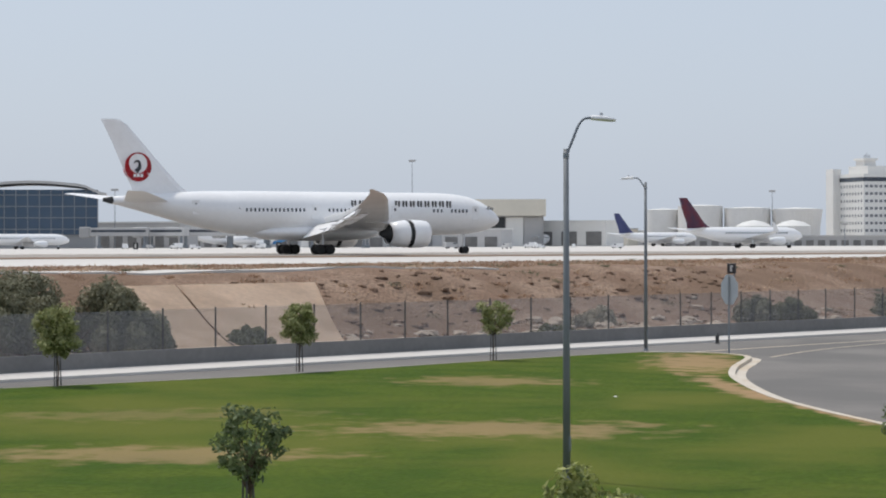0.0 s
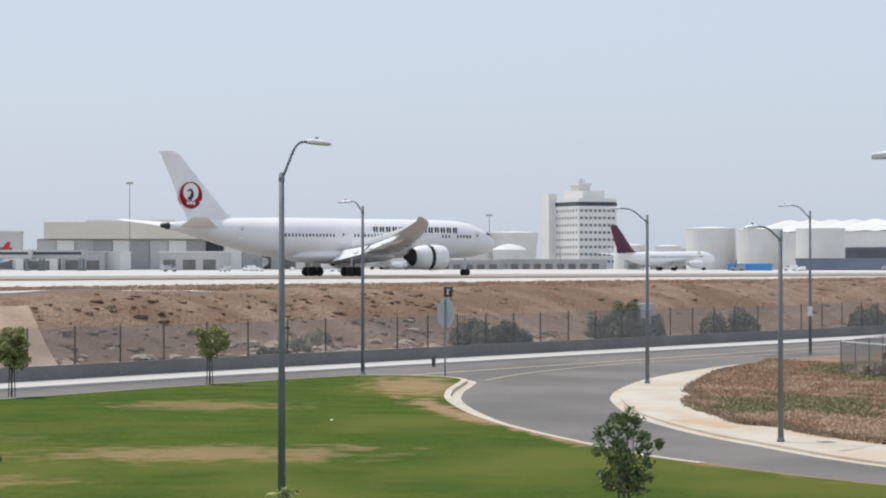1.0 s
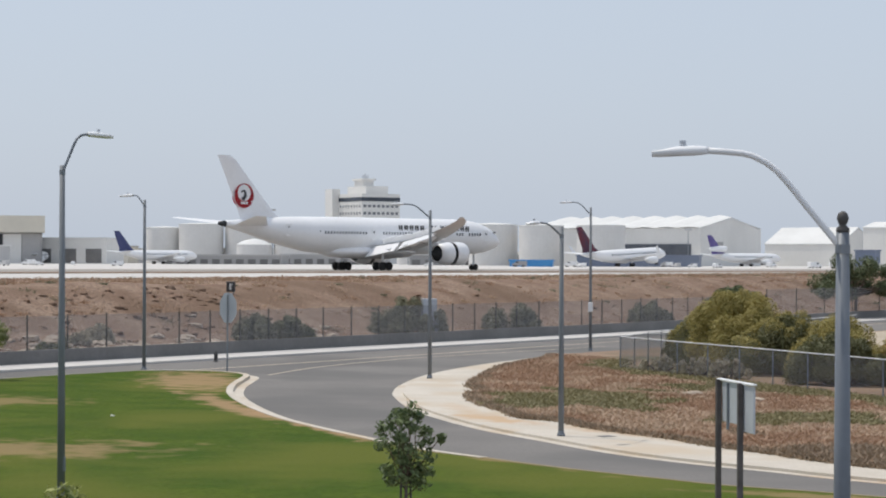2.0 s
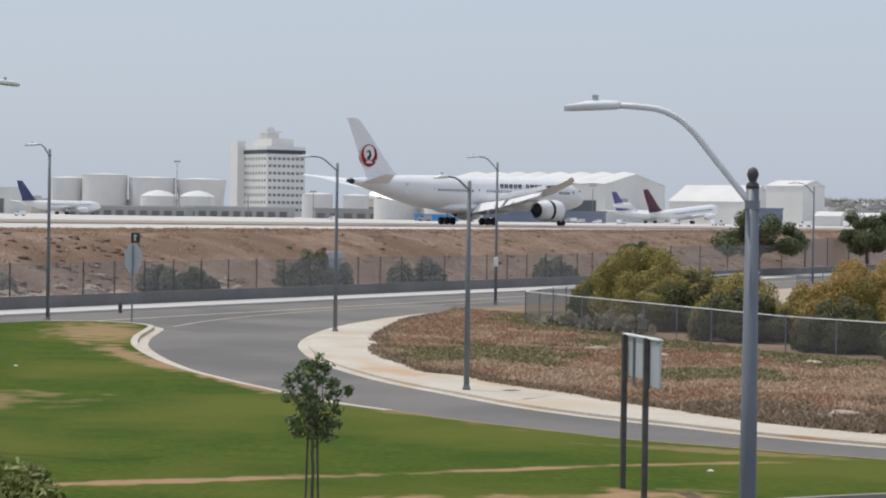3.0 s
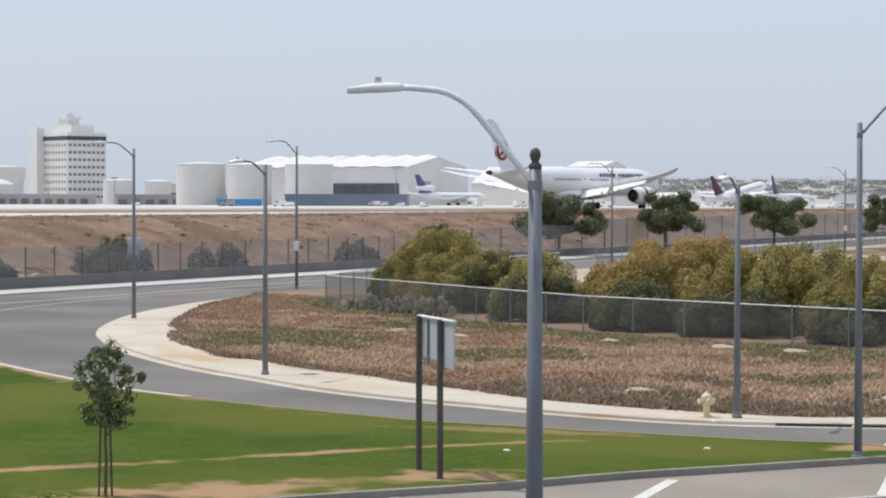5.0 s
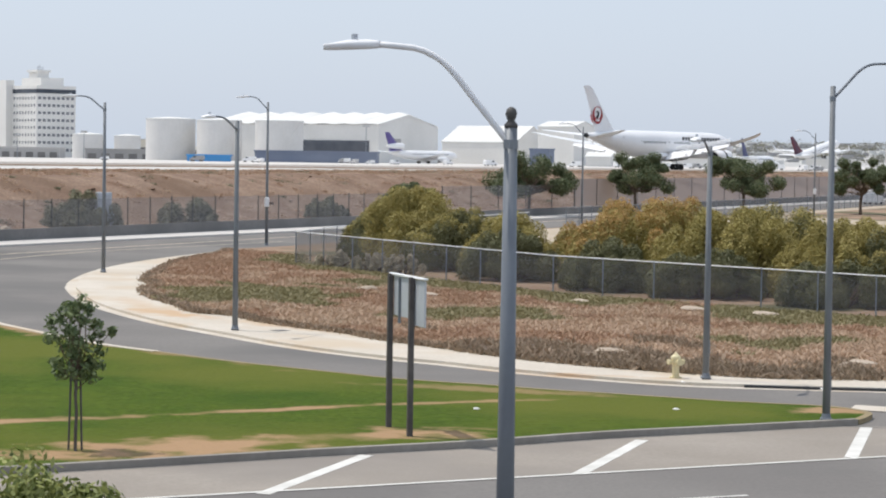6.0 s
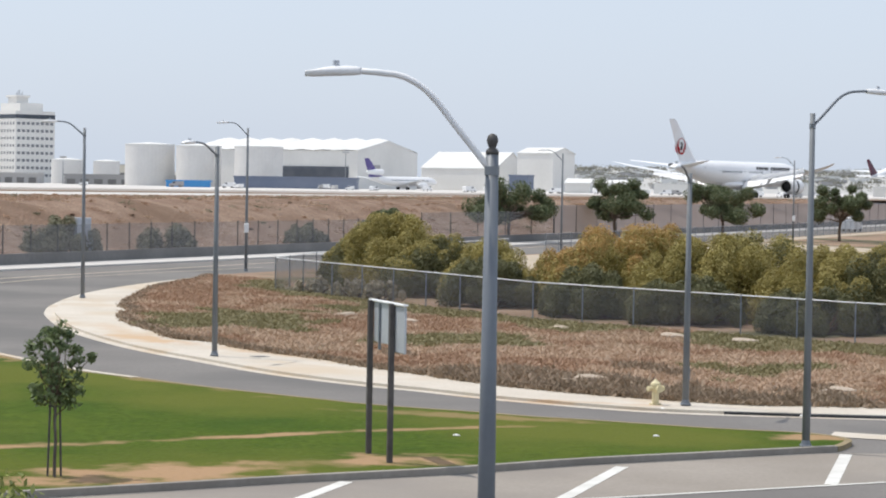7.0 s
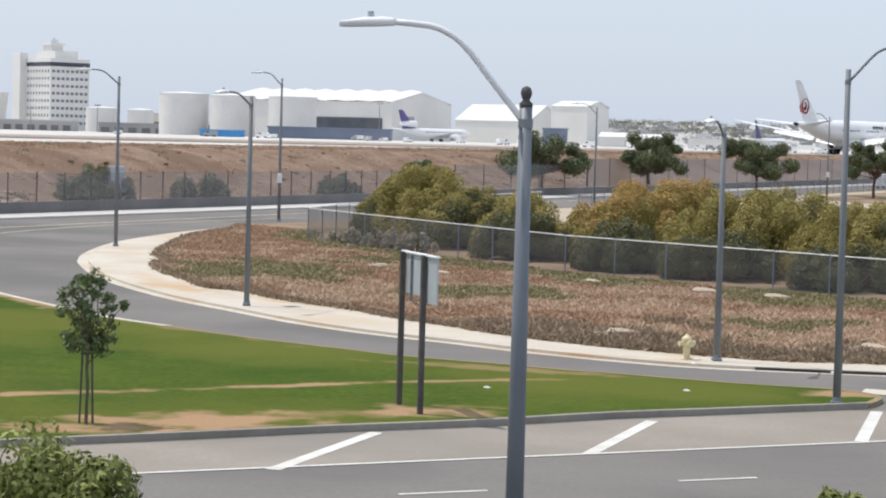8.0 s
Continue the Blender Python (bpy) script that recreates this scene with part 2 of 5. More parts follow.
LEAF = {
    "green": leaf_mat("leaf_green", (0.07, 0.095, 0.045), (0.17, 0.195, 0.095)),
    "young": leaf_mat("leaf_young", (0.17, 0.2, 0.07), (0.38, 0.38, 0.17)),
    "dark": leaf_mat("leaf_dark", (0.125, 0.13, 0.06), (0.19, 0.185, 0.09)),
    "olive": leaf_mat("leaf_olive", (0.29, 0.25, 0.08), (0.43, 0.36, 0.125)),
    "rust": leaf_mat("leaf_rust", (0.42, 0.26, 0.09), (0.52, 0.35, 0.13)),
    "sage": leaf_mat("leaf_sage", (0.16, 0.16, 0.1), (0.24, 0.23, 0.145)),
    "straw": leaf_mat("dry_straw", (0.43, 0.305, 0.205), (0.55, 0.405, 0.29)),
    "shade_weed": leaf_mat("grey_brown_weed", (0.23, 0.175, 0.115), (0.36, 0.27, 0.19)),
    # leaves of the far trees, with some distance haze mixed into their colour
    "hazed_scrub": leaf_mat("hazed_scrub", (0.2, 0.195, 0.15), (0.27, 0.26, 0.21)),
    "russet": leaf_mat("dry_russet", (0.33, 0.205, 0.13), (0.44, 0.29, 0.19)),
    "creeper": leaf_mat("creeper", (0.2, 0.18, 0.085), (0.3, 0.26, 0.135)),
    "fresh": leaf_mat("leaf_fresh", (0.075, 0.115, 0.05), (0.2, 0.245, 0.11)),
    "glossy": leaf_mat("leaf_glossy", (0.085, 0.118, 0.027), (0.37, 0.39, 0.13)),
    "pale": leaf_mat("pale_scrub", (0.35, 0.31, 0.22), (0.5, 0.45, 0.34)),
}


# ---- mesh tools ----
def part(name, bm, material, parent=None, label="", smooth=False):
    me = bpy.data.meshes.new(name)
    bm.to_mesh(me)
    bm.free()
    if smooth:
        me.shade_smooth()
    me.materials.append(material)
    ob = new(name, me)
    ob.parent = parent
    if label:
        ob["label"] = label
    return ob


def thing(name, m, label, category, group="", kind=""):
    ob = new(name)
    ob.empty_display_size = 0.2
    ob.matrix_basis = m
    return tagged(ob, label, category, group, kind)


def box(bm, c, s, m=None, bevel=0.0):
    r = bmesh.ops.create_cube(bm, size=1)
    vs = r["verts"]
    for v in vs:
        v.co = Vector((v.co.x * s[0] + c[0], v.co.y * s[1] + c[1], v.co.z * s[2] + c[2]))
    if bevel:
        es = list({e for v in vs for e in v.link_edges})
        vs = list({v for f in bmesh.ops.bevel(bm, geom=es, offset=bevel, segments=1, affect="EDGES")["faces"] for v in f.verts} | {v for v in vs if v.is_valid})
    if m:
        for v in vs:
            v.co = m @ v.co
    return vs


def loft(bm, rings, closed=True, caps=True):
    """Skin between rings of equally many points."""
    rows = [[bm.verts.new(p) for p in ring] for ring in rings]
    n = len(rows[0])
    for a, b in zip(rows, rows[1:]):
        for i in range(n if closed else n - 1):
            j = (i + 1) % n
            bm.faces.new((a[i], a[j], b[j], b[i]))
    if caps and closed:
        bm.faces.new(rows[0][::-1])
        bm.faces.new(rows[-1])
    return rows


def tube(bm, pts, radii, seg=10, caps=True):
    """A round bar along points, with a radius for each."""
    pts = [Vector(p) for p in pts]
    rings = []
    side = None
    for i, p in enumerate(pts):
        d = (pts[min(i + 1, len(pts) - 1)] - pts[max(i - 1, 0)]).normalized()
        if side is None:
            side = d.orthogonal().normalized()
        side = (side - d * side.dot(d)).normalized()
        up = d.cross(side)
        r = radii[i] if isinstance(radii, (list, tuple)) else radii
        rings.append([p + (side * math.cos(k) + up * math.sin(k)) * r for k in (2 * math.pi * j / seg for j in range(seg))])
    loft(bm, rings, caps=caps)


def B():
    return bmesh.new()


def polar(bearing, dist, z=0.0):
    a = radians(bearing)
    return Vector((math.sin(a) * dist, math.cos(a) * dist, z))


def spline(pts, n=6):
    """A smooth line through points in the plan."""
    out = []
    for i in range(len(pts) - 1):
        p0, p1, p2, p3 = (Vector(pts[max(0, min(len(pts) - 1, i + k))]) for k in (-1, 0, 1, 2))
        for j in range(n):
            t = j / n
            out.append(0.5 * (2 * p1 + (p2 - p0) * t + (2 * p0 - 5 * p1 + 4 * p2 - p3) * t * t + (3 * p1 - p0 - 3 * p2 + p3) * t ** 3))
    return out + [Vector(pts[-1])]


# ---- lie of the land ----
STREET = radians(26.5)            # bearing of the street and its wall
S_ALONG = Vector((math.sin(STREET), math.cos(STREET)))
S_ACROSS = Vector((-math.cos(STREET), math.sin(STREET)))
S_ZERO = Vector((-8.8, 174.0))
HEADING = radians(41.75)          # bearing of the runway
R_ALONG = Vector((math.sin(HEADING), math.cos(HEADING)))
R_ACROSS = Vector((-math.cos(HEADING), math.sin(HEADING)))
FIELD = 6.47                      # height of the airfield


def street(u, n):
    """Plan place u metres along the street's wall and n metres beyond it."""
    return S_ZERO + S_ALONG * u + S_ACROSS * n


def wall_n(u):
    """How far the low wall stands off the street's straight line."""
    return float(np.interp(u, (-260, -90, -60, -25, 0, 20, 75, 160, 430), (-0.8, -1.15, -1.15, -2.2, -3.0, -3.7, -4.4, -5.5, -8.0)))


def near_z(x, y):
    return 0.85 + 0.0075 * max(-60, min(y, 520)) - 0.012 * max(-120, min(x, 160))


def smooth(a, b, t):
    t = max(0.0, min(1.0, (t - a) / (b - a)))
    return t * t * (3 - 2 * t)


def land_z(x, y):
    """Height of the ground sheet: the near slope, the ditch behind the wall, the bank and the airfield."""
    p = Vector((x, y)) - S_ZERO
    u, n = p.dot(S_ALONG), p.dot(S_ACROSS)
    z = near_z(x, y) - 0.15
    if n > 0.3:
        f = smooth(2.5, 18.5, n)
        lump = noise.noise((x * 0.09, y * 0.09, 0)) * 0.9 + (0.5 - abs(noise.noise((x * 0.22, y * 0.22, 3)))) * 0.6 + noise.noise((x * 0.5, y * 0.5, 8)) * 0.12 - 0.22
        z = z * (1 - f) + (FIELD - 0.12) * f + lump * max(0.0, 1 - abs(n - 10) / 14)
    return z


def sheet(name, outline, lift, material, label="", skirt=0.0, inner=None, kind="structure", parent=None):
    """A flat piece of the near ground that follows its slope, with a skirt at its edge."""
    bm = B()
    vs = [bm.verts.new((p[0], p[1], 0)) for p in outline]
    es = [bm.edges.new((vs[i], vs[(i + 1) % len(vs)])) for i in range(len(vs))]
    bmesh.ops.triangle_fill(bm, edges=es, use_beauty=True)
    for f in bm.faces:
        if f.normal.z < 0:
            f.normal_flip()
    if skirt:
        edge = [e for e in bm.edges if e.is_boundary]
        r = bmesh.ops.extrude_edge_only(bm, edges=edge)
        for v in r["geom"]:
            if isinstance(v, bmesh.types.BMVert):
                v.co.z = -skirt
        bmesh.ops.recalc_face_normals(bm, faces=bm.faces)
    for v in bm.verts:
        v.co.z += near_z(v.co.x, v.co.y) + lift
    ob = part(name, bm, material, parent, label)
    if kind:
        tagged(ob, label, "ground", "", kind)
    return ob


def band(name, line, width, lift, material, label="", skirt=0.0, side=0.5, kind="structure", height=None):
    """A strip along a line in the plan. side: how much of its width lies to the line's left."""
    bm = B()
    rings = []
    for i, p in enumerate(line):
        d = (line[min(i + 1, len(line) - 1)] - line[max(i - 1, 0)]).normalized()
        nrm = Vector((-d.y, d.x))
        a, b = p + nrm * width * side, p - nrm * width * (1 - side)
        za, zb = ((height or near_z)(*q) + lift for q in (a, b))
        if skirt:
            rings.append([(a.x, a.y, za - skirt), (a.x, a.y, za), (b.x, b.y, zb), (b.x, b.y, zb - skirt)])
        else:
            rings.append([(a.x, a.y, za), (b.x, b.y, zb)])
    loft(bm, rings, closed=False)
    bmesh.ops.recalc_face_normals(bm, faces=bm.faces)
    if not skirt:
        for f in bm.faces:
            if f.normal.z < 0:
                f.normal_flip()
    ob = part(name, bm, material, None, label)
    return tagged(ob, label, "ground", "", kind)


# ---- ground ----
def ground():
    bm = B()
    us = [-3000, -1500, -800, -450, -300] + [-220 + 2.5 * i for i in range(250)] + [420, 460, 520, 640, 800, 1100, 1600, 2600, 4200]
    ns = [-1500, -700, -350, -250, -170, -120, -80, -50, -30, -18, -10, -5, -2, 0, 0.6] + [1 + 0.9 * i for i in range(26)] + [26, 30, 36, 46, 60, 90, 140, 220, 330, 500, 800, 1300, 2200, 4600]
    rows = []
    for n in ns:
        row = []
        for u in us:
            p = street(u, n)
            row.append(bm.verts.new((p.x, p.y, land_z(p.x, p.y))))
        rows.append(row)
    for a, b in zip(rows, rows[1:]):
        for i in range(len(us) - 1):
            bm.faces.new((a[i], a[i + 1], b[i + 1], b[i]))
    bmesh.ops.recalc_face_normals(bm, faces=bm.faces)
    tagged(part("ground", bm, M["earth"], smooth=True), "dry brown earth bank rising to a flat airfield", "ground", "", "structure")


ground()

# kerb lines in the plan
LAWN_ROAD = [(-43.6, 85.5), (-39.1, 92.3), (-35.9, 97.8), (-31.1, 108.6), (-27.3, 116.2), (-24.2, 121.5), (-21.5, 122.2), (-19.6, 121.6), (-18.2, 119.4), (-17.8, 115.1), (-17.5, 110.5), (-16.6, 104.4), (-14.8, 97.6), (-12.8, 91.8), (-10.7, 87.2), (-8.1, 82.3), (-5.75, 78.3), (-3.7, 75.9), (-1.8, 73.7), (0.0, 71.95), (1.7, 70.5), (3.4, 69.0), (5.0, 68.1), (6.6, 67.35), (8.2, 66.4), (9.7, 65.8), (11.25, 65.1), (12.75, 64.4), (14.2, 63.95), (15.4, 63.6), (16.1, 62.9), (16.3, 62.0), (15.9, 61.0), (15.5, 60.3)]
LAWN_LOT = [(15.5, 60.3), (11.3, 58.15), (8.1, 56.5), (4.7, 54.3), (1.1, 52.4), (-2.6, 50.3), (-10.0, 46.3), (-22.0, 40.0), (-40.0, 31.0)]
GUTTER_EDGE = [(-3.4, 146.4), (-5.97, 138.8), (-8.14, 130.8), (-9.43, 123.0), (-9.9, 114.7), (-9.75, 109.4), (-9.4, 106.2), (-8.58, 101.3), (-7.65, 97.2), (-6.15, 92.6), (-4.37, 88.2), (-2.11, 84.0), (-0.06, 80.3), (1.85, 77.7), (3.66, 75.8), (5.3, 74.4), (7.08, 72.6), (8.74, 71.3), (10.34, 70.2), (11.96, 69.4), (13.61, 69.0), (17.0, 68.7), (21.0, 68.5), (36.0, 67.7)]
WALK_BACK = [(36.0, 70.7), (24.0, 71.4), (18.6, 71.6), (15.9, 71.6), (14.2, 72.1), (12.5, 72.9), (10.9, 74.0), (9.2, 75.3), (7.5, 77.2), (5.5, 80.3), (4.0, 82.4), (2.8, 84.9), (0.5, 88.0), (-0.8, 90.6), (-1.6, 92.6), (-3.0, 93.6), (-3.9, 97.1), (-5.0, 101.0), (-5.75, 105.2), (-5.6, 110.2), (-6.15, 113.6), (-6.2, 117.4), (-6.0, 122.7), (-5.6, 129.8), (-4.85, 135.4), (-3.35, 141.3), (-2.9, 146.6)]


def grounds():
    far = [street(u, -1.2) for u in (-260, -120, 0, 120, 420)]
    sheet("road", [(p.x, p.y) for p in far] + [(330, 300), (120, 40), (60, -60), (-140, -60), (-180, 0)], 0.0, M["asphalt"], "grey asphalt street curving round a lawn")
    road, lot = spline(LAWN_ROAD), spline(LAWN_LOT)
    outline = road + lot[1:]
    sheet("lawn", [(p.x, p.y) for p in outline] + [(-95, 20), (-80, 30)], 0.13, M["grass"], "mown green lawn with worn brown patches", skirt=0.3)
    band("kerb", spline(LAWN_ROAD[5:18]), 0.32, 0.15, M["concrete"], "pale concrete kerb round the lawn's corner", skirt=0.3, side=0.2)
    band("kerb", spline(LAWN_ROAD[17:]), 0.2, 0.14, M["bare"], "low earth-stained kerb along the lawn", skirt=0.3, side=0.2)
    band("kerb", spline(LAWN_ROAD[:6]), 0.2, 0.14, M["kerb_grey"], "grey kerb along the lawn", skirt=0.3, side=0.2)
    band("gutter", spline(LAWN_ROAD[7:15]), 0.55, 0.007, M["concrete"], "pale concrete gutter beside the lawn kerb", side=1.0)
    band("kerb", lot, 0.2, 0.16, M["kerb_grey"], "grey kerb between lawn and car park", skirt=0.3, side=0.2)
    gutter_edge, walk_back = spline(GUTTER_EDGE), spline(WALK_BACK)
    walk_road = []
    for i, p in enumerate(gutter_edge):   # the kerb stands half a metre inside the gutter's edge
        d = (gutter_edge[min(i + 1, len(gutter_edge) - 1)] - gutter_edge[max(i - 1, 0)]).normalized()
        walk_road.append(p + Vector((-d.y, d.x)) * 0.5)
    sheet("pavement", [(p.x, p.y) for p in walk_road + walk_back], 0.1, M["concrete"], "pale concrete pavement round the bend", skirt=0.3)
    band("gutter", walk_road, 0.5, 0.006, M["concrete"], "pale concrete gutter", side=0.0)
    # bleached car park in front of the lawn
    edge = [Vector((p[0] + 0.1, p[1] - 0.25)) for p in LAWN_LOT]
    sheet("car_park", [(16.4, 60.0)] + [(p.x, p.y) for p in edge] + [(-44, 25.6), (-10, 42.05), (4.9, 49.27), (15.8, 54.55), (40, 66.2), (42, 68)], 0.005, M["asphalt_pale"], "bleached asphalt car park strip")
    # far pavement along the wall
    us = range(-260, 430, 10)
    band("pavement", [street(u, wall_n(u) - 1.72) for u in us], 3.2, 0.13, M["runway"], "pale concrete pavement along a low wall", skirt=0.3)
    ob = band("wall_low", [street(u, wall_n(u)) for u in us], 0.25, 0.85, M["grey_concrete"], "low grey concrete wall beside the pavement", skirt=1.5)
    ob["category"] = "wall"


grounds()


def airfield():
    level = lambda x, y: FIELD - 0.1
    line = [street(u, 50 - 0.03 * (u + 60) + 700) for u in range(-900, 2600, 100)]
    band("apron", line, 1400, 0.0, M["runway"], "pale concrete of taxiways and aprons", height=level)
    for a, b in ((318, 324),):   # dry strips beside the runway
        line = [R_ACROSS * ((a + b) / 2) + R_ALONG * u for u in range(-900, 320 if a < 300 else 1500, 40)]
        band("dry_strip", line, b - a, 0.04, M["earth"], "strip of dry grass between runway and taxiway", height=level)
    line = [R_ACROSS * 241 + R_ALONG * u for u in range(-900, 1500, 40)]
    band("dry_strip", line, 24, 0.04, M["earth"], "strip of dry grass along the runway's near edge", height=level)
    line = [R_ACROSS * 283 + R_ALONG * u for u in range(-900, 1500, 40)]
    band("runway", line, 60, 0.05, M["runway_worn"], "greyish concrete runway with tyre marks", height=level)

    road = [street(u, 18.6 + 0.4 * math.sin(u * 0.05)) for u in range(-140, -34, 3)]
    band("service_road", road, 2.2, 0.1, M["runway"], "narrow pale service track along the bank's crest", skirt=0.5, height=land_z)


airfield()


# ---- aircraft ----
def ring_x(x, ry, rz, zc, n=24):
    return [(x, ry * math.cos(a), zc + rz * math.sin(a)) for a in (2 * math.pi * i / n for i in range(n))]


def foil(root, tip, root_chord, tip_chord, thick, n=1, sections=None):
    """Rings of a lens-shaped wing between chords that start at root and tip (leading edge)."""
    rings = []
    for (p, c) in sections or ((root, root_chord), (tip, tip_chord)):
        p = Vector(p)
        t = thick * c
        rings.append([p, p + Vector((-0.12 * c, 0, t * 0.8)), p + Vector((-0.4 * c, 0, t)), p + Vector((-0.75 * c, 0, t * 0.55)), p + Vector((-c, 0, 0)), p + Vector((-0.7 * c, 0, -t * 0.35)), p + Vector((-0.35 * c, 0, -t * 0.55)), p + Vector((-0.1 * c, 0, -t * 0.45))])
    return rings


def wheels(owner, x, y, r, w, axles, gap, leg_top):
    """One leg of landing gear with its wheels."""
    leg = B()
    tube(leg, [(x, y, r), (x, y, leg_top)], 0.18, 8)
    if axles > 1:
        tube(leg, [(x - (axles - 1) * r * 1.1, y, r), (x + (axles - 1) * r * 1.1, y, r)], 0.14, 8)
    g = part("landing_gear_leg", leg, M["wing"], owner)
    for i in range(axles):
        for s in (-1, 1):
            bm = B()
            cx = x + (i - (axles - 1) / 2) * r * 2.2
            tube(bm, [(cx, y + s * gap / 2 - w / 2, r), (cx, y + s * gap / 2 - w * 0.4, r), (cx, y + s * gap / 2 + w * 0.4, r), (cx, y + s * gap / 2 + w / 2, r)], [r * 0.85, r, r, r * 0.85], 18)
            part("wheel", bm, M["tyre"], g, "black rubber tyre")


def big_airliner(m):
    """The long twin-jet that rolls along the runway, just landed: flaps down, spoilers up, reversers open. Nose at the origin, looking along x."""
    a = thing("airliner", m, "white wide-body airliner with red round fin crest, rolling after landing", "aircraft")
    st = [(0.0, 0.05, 0.05, 4.75), (-0.25, 0.55, 0.5, 4.8), (-0.9, 1.12, 1.02, 4.9), (-2, 1.72, 1.6, 5.06), (-3.5, 2.25, 2.18, 5.26), (-5.5, 2.63, 2.65, 5.44), (-8, 2.82, 2.9, 5.56), (-11, 2.88, 2.97, 5.6), (-20, 2.88, 2.97, 5.6), (-30, 2.88, 2.97, 5.6), (-40, 2.88, 2.97, 5.6), (-43.5, 2.83, 2.84, 5.7), (-47, 2.62, 2.5, 5.98), (-50.44, 2.25, 2.05, 6.3), (-53.5, 1.76, 1.56, 6.62), (-56.57, 1.2, 1.05, 6.9), (-59.2, 0.72, 0.62, 7.12), (-60.2, 0.55, 0.5, 7.16)]
    bm = B()
    loft(bm, [ring_x(x, ry, rz, zc, 32) for x, ry, rz, zc in st])
    part("fuselage", bm, M["white"], a, smooth=True)
    bm = B()
    loft(bm, [ring_x(-60.2, 0.55, 0.5, 7.16), ring_x(-60.8, 0.42, 0.38, 7.19), ring_x(-61.4, 0.26, 0.26, 7.22)])
    part("tail_cone", bm, M["dark"], a, "dark exhaust cone", smooth=True)
    bm = B()   # belly fairing
    loft(bm, [ring_x(x, w, h, 3.0) for x, w, h in ((-20, 0.6, 0.3), (-22, 2.3, 0.9), (-26, 3.0, 1.15), (-33, 3.0, 1.15), (-38, 2.4, 0.95), (-41, 0.6, 0.3))])
    part("belly_fairing", bm, M["white"], a, smooth=True)
    # fin
    rows = []
    for x, c, z in ((-48.4, 8.6, 7.8), (-50.4, 7.2, 9.1), (-53.0, 5.8, 11.7), (-55.8, 4.35, 14.7), (-58.2, 3.2, 17.2), (-59.2, 2.5, 17.75)):
        t = 0.045 * c
        rows.append([(x, 0, z), (x - 0.15 * c, t, z), (x - 0.5 * c, t * 1.1, z), (x - c, 0, z + 0.02 * (c - 5)), (x - 0.5 * c, -t * 1.1, z), (x - 0.15 * c, -t, z)])
    bm = B()
    loft(bm, rows)
    part("fin", bm, M["white"], a)
    for s in (1, -1):   # the crest on both sides of the fin, drawn as plain shapes
        rc = Vector((-56.6, s * 0.31, 11.55))
        bm = B()
        n = 40
        outer = [rc + Vector((1.9 * math.cos(t), 0, 1.9 * math.sin(t))) for t in (2 * math.pi * i / n for i in range(n))]
        inner = [rc + Vector((1.3 * math.cos(t), 0, 0.45 + 1.3 * math.sin(t))) for t in (2 * math.pi * i / n for i in range(n))]
        vo, vi = [bm.verts.new(p) for p in outer], [bm.verts.new(p) for p in inner]
        for i in range(n):
            bm.faces.new((vo[i], vo[(i + 1) % n], vi[(i + 1) % n], vi[i]))
        bmesh.ops.solidify(bm, geom=bm.faces[:], thickness=0.04)
        part("crest", bm, M["red"], a, "red round crest with a white bird")
        bm = B()
        neck = [rc + Vector(p) for p in ((-0.25, 0, -0.6), (0.22, 0, -0.05), (0.25, 0, 0.45), (0.0, 0, 0.8), (-0.35, 0, 0.72), (-0.6, 0, 0.5))]
        tube(bm, neck, [0.3, 0.24, 0.18, 0.17, 0.12, 0.04], 6)
        part("crest_bird", bm, M["letter"], a)
        bm = B()
        for k in range(3):
            box(bm, rc + Vector((s * (0.5 - k * 0.5), s * 0.03, -1.12)), (0.34, 0.06, 0.42))
        part("crest_bar", bm, M["white"], a)
    for s in (1, -1):
        # tailplane
        bm = B()
        loft(bm, foil(None, None, 0, 0, 0.05, sections=(((-52.4, s * 1.0, 7.0), 6.6), ((-56.3, s * 5.5, 7.6), 4.5), ((-60.5, s * 10.2, 8.2), 2.1))))
        bmesh.ops.recalc_face_normals(bm, faces=bm.faces)
        part("tailplane", bm, M["white"], a)
        # wing, with its upward bend
        secs = [((-19.6, s * 2.4, 3.9), 12.0), ((-24.2, s * 9.8, 4.6), 7.8), ((-28.9, s * 17.8, 5.6), 5.4), ((-33.8, s * 25.8, 7.1), 3.3), ((-35.8, s * 28.2, 7.7), 2.1), ((-38.4, s * 30.0, 8.2), 0.5)]
        bm = B()
        loft(bm, foil(None, None, 0, 0, 0.055, sections=secs))
        bmesh.ops.recalc_face_normals(bm, faces=bm.faces)
        part("wing", bm, M["wing"], a)
        for y0, y1, ca, cb in ((3.2, 9.4, 3.4, 2.5), (10.4, 20.4, 2.3, 1.5)):   # flaps let down
            def te(y):
                for (p, c), (q, d) in zip(secs, secs[1:]):
                    if abs(p[1]) <= y <= abs(q[1]):
                        f = (y - abs(p[1])) / (abs(q[1]) - abs(p[1]))
                        return Vector(p).lerp(Vector(q), f) - Vector((c + (d - c) * f, 0, 0))
            bm = B()
            rr = []
            for y, c in ((y0, ca), (y1, cb)):
                p = te(y) + Vector((0.7, 0, -0.15))
                rr.append([p, p + Vector((-0.3 * c, 0, 0.02)), p + Vector((-c * 0.86, 0, -c * 0.5)), p + Vector((-0.4 * c, 0, -0.45 * c))])
            loft(bm, rr)
            bmesh.ops.recalc_face_normals(bm, faces=bm.faces)
            part("flap", bm, M["white"], a, "lowered flap")
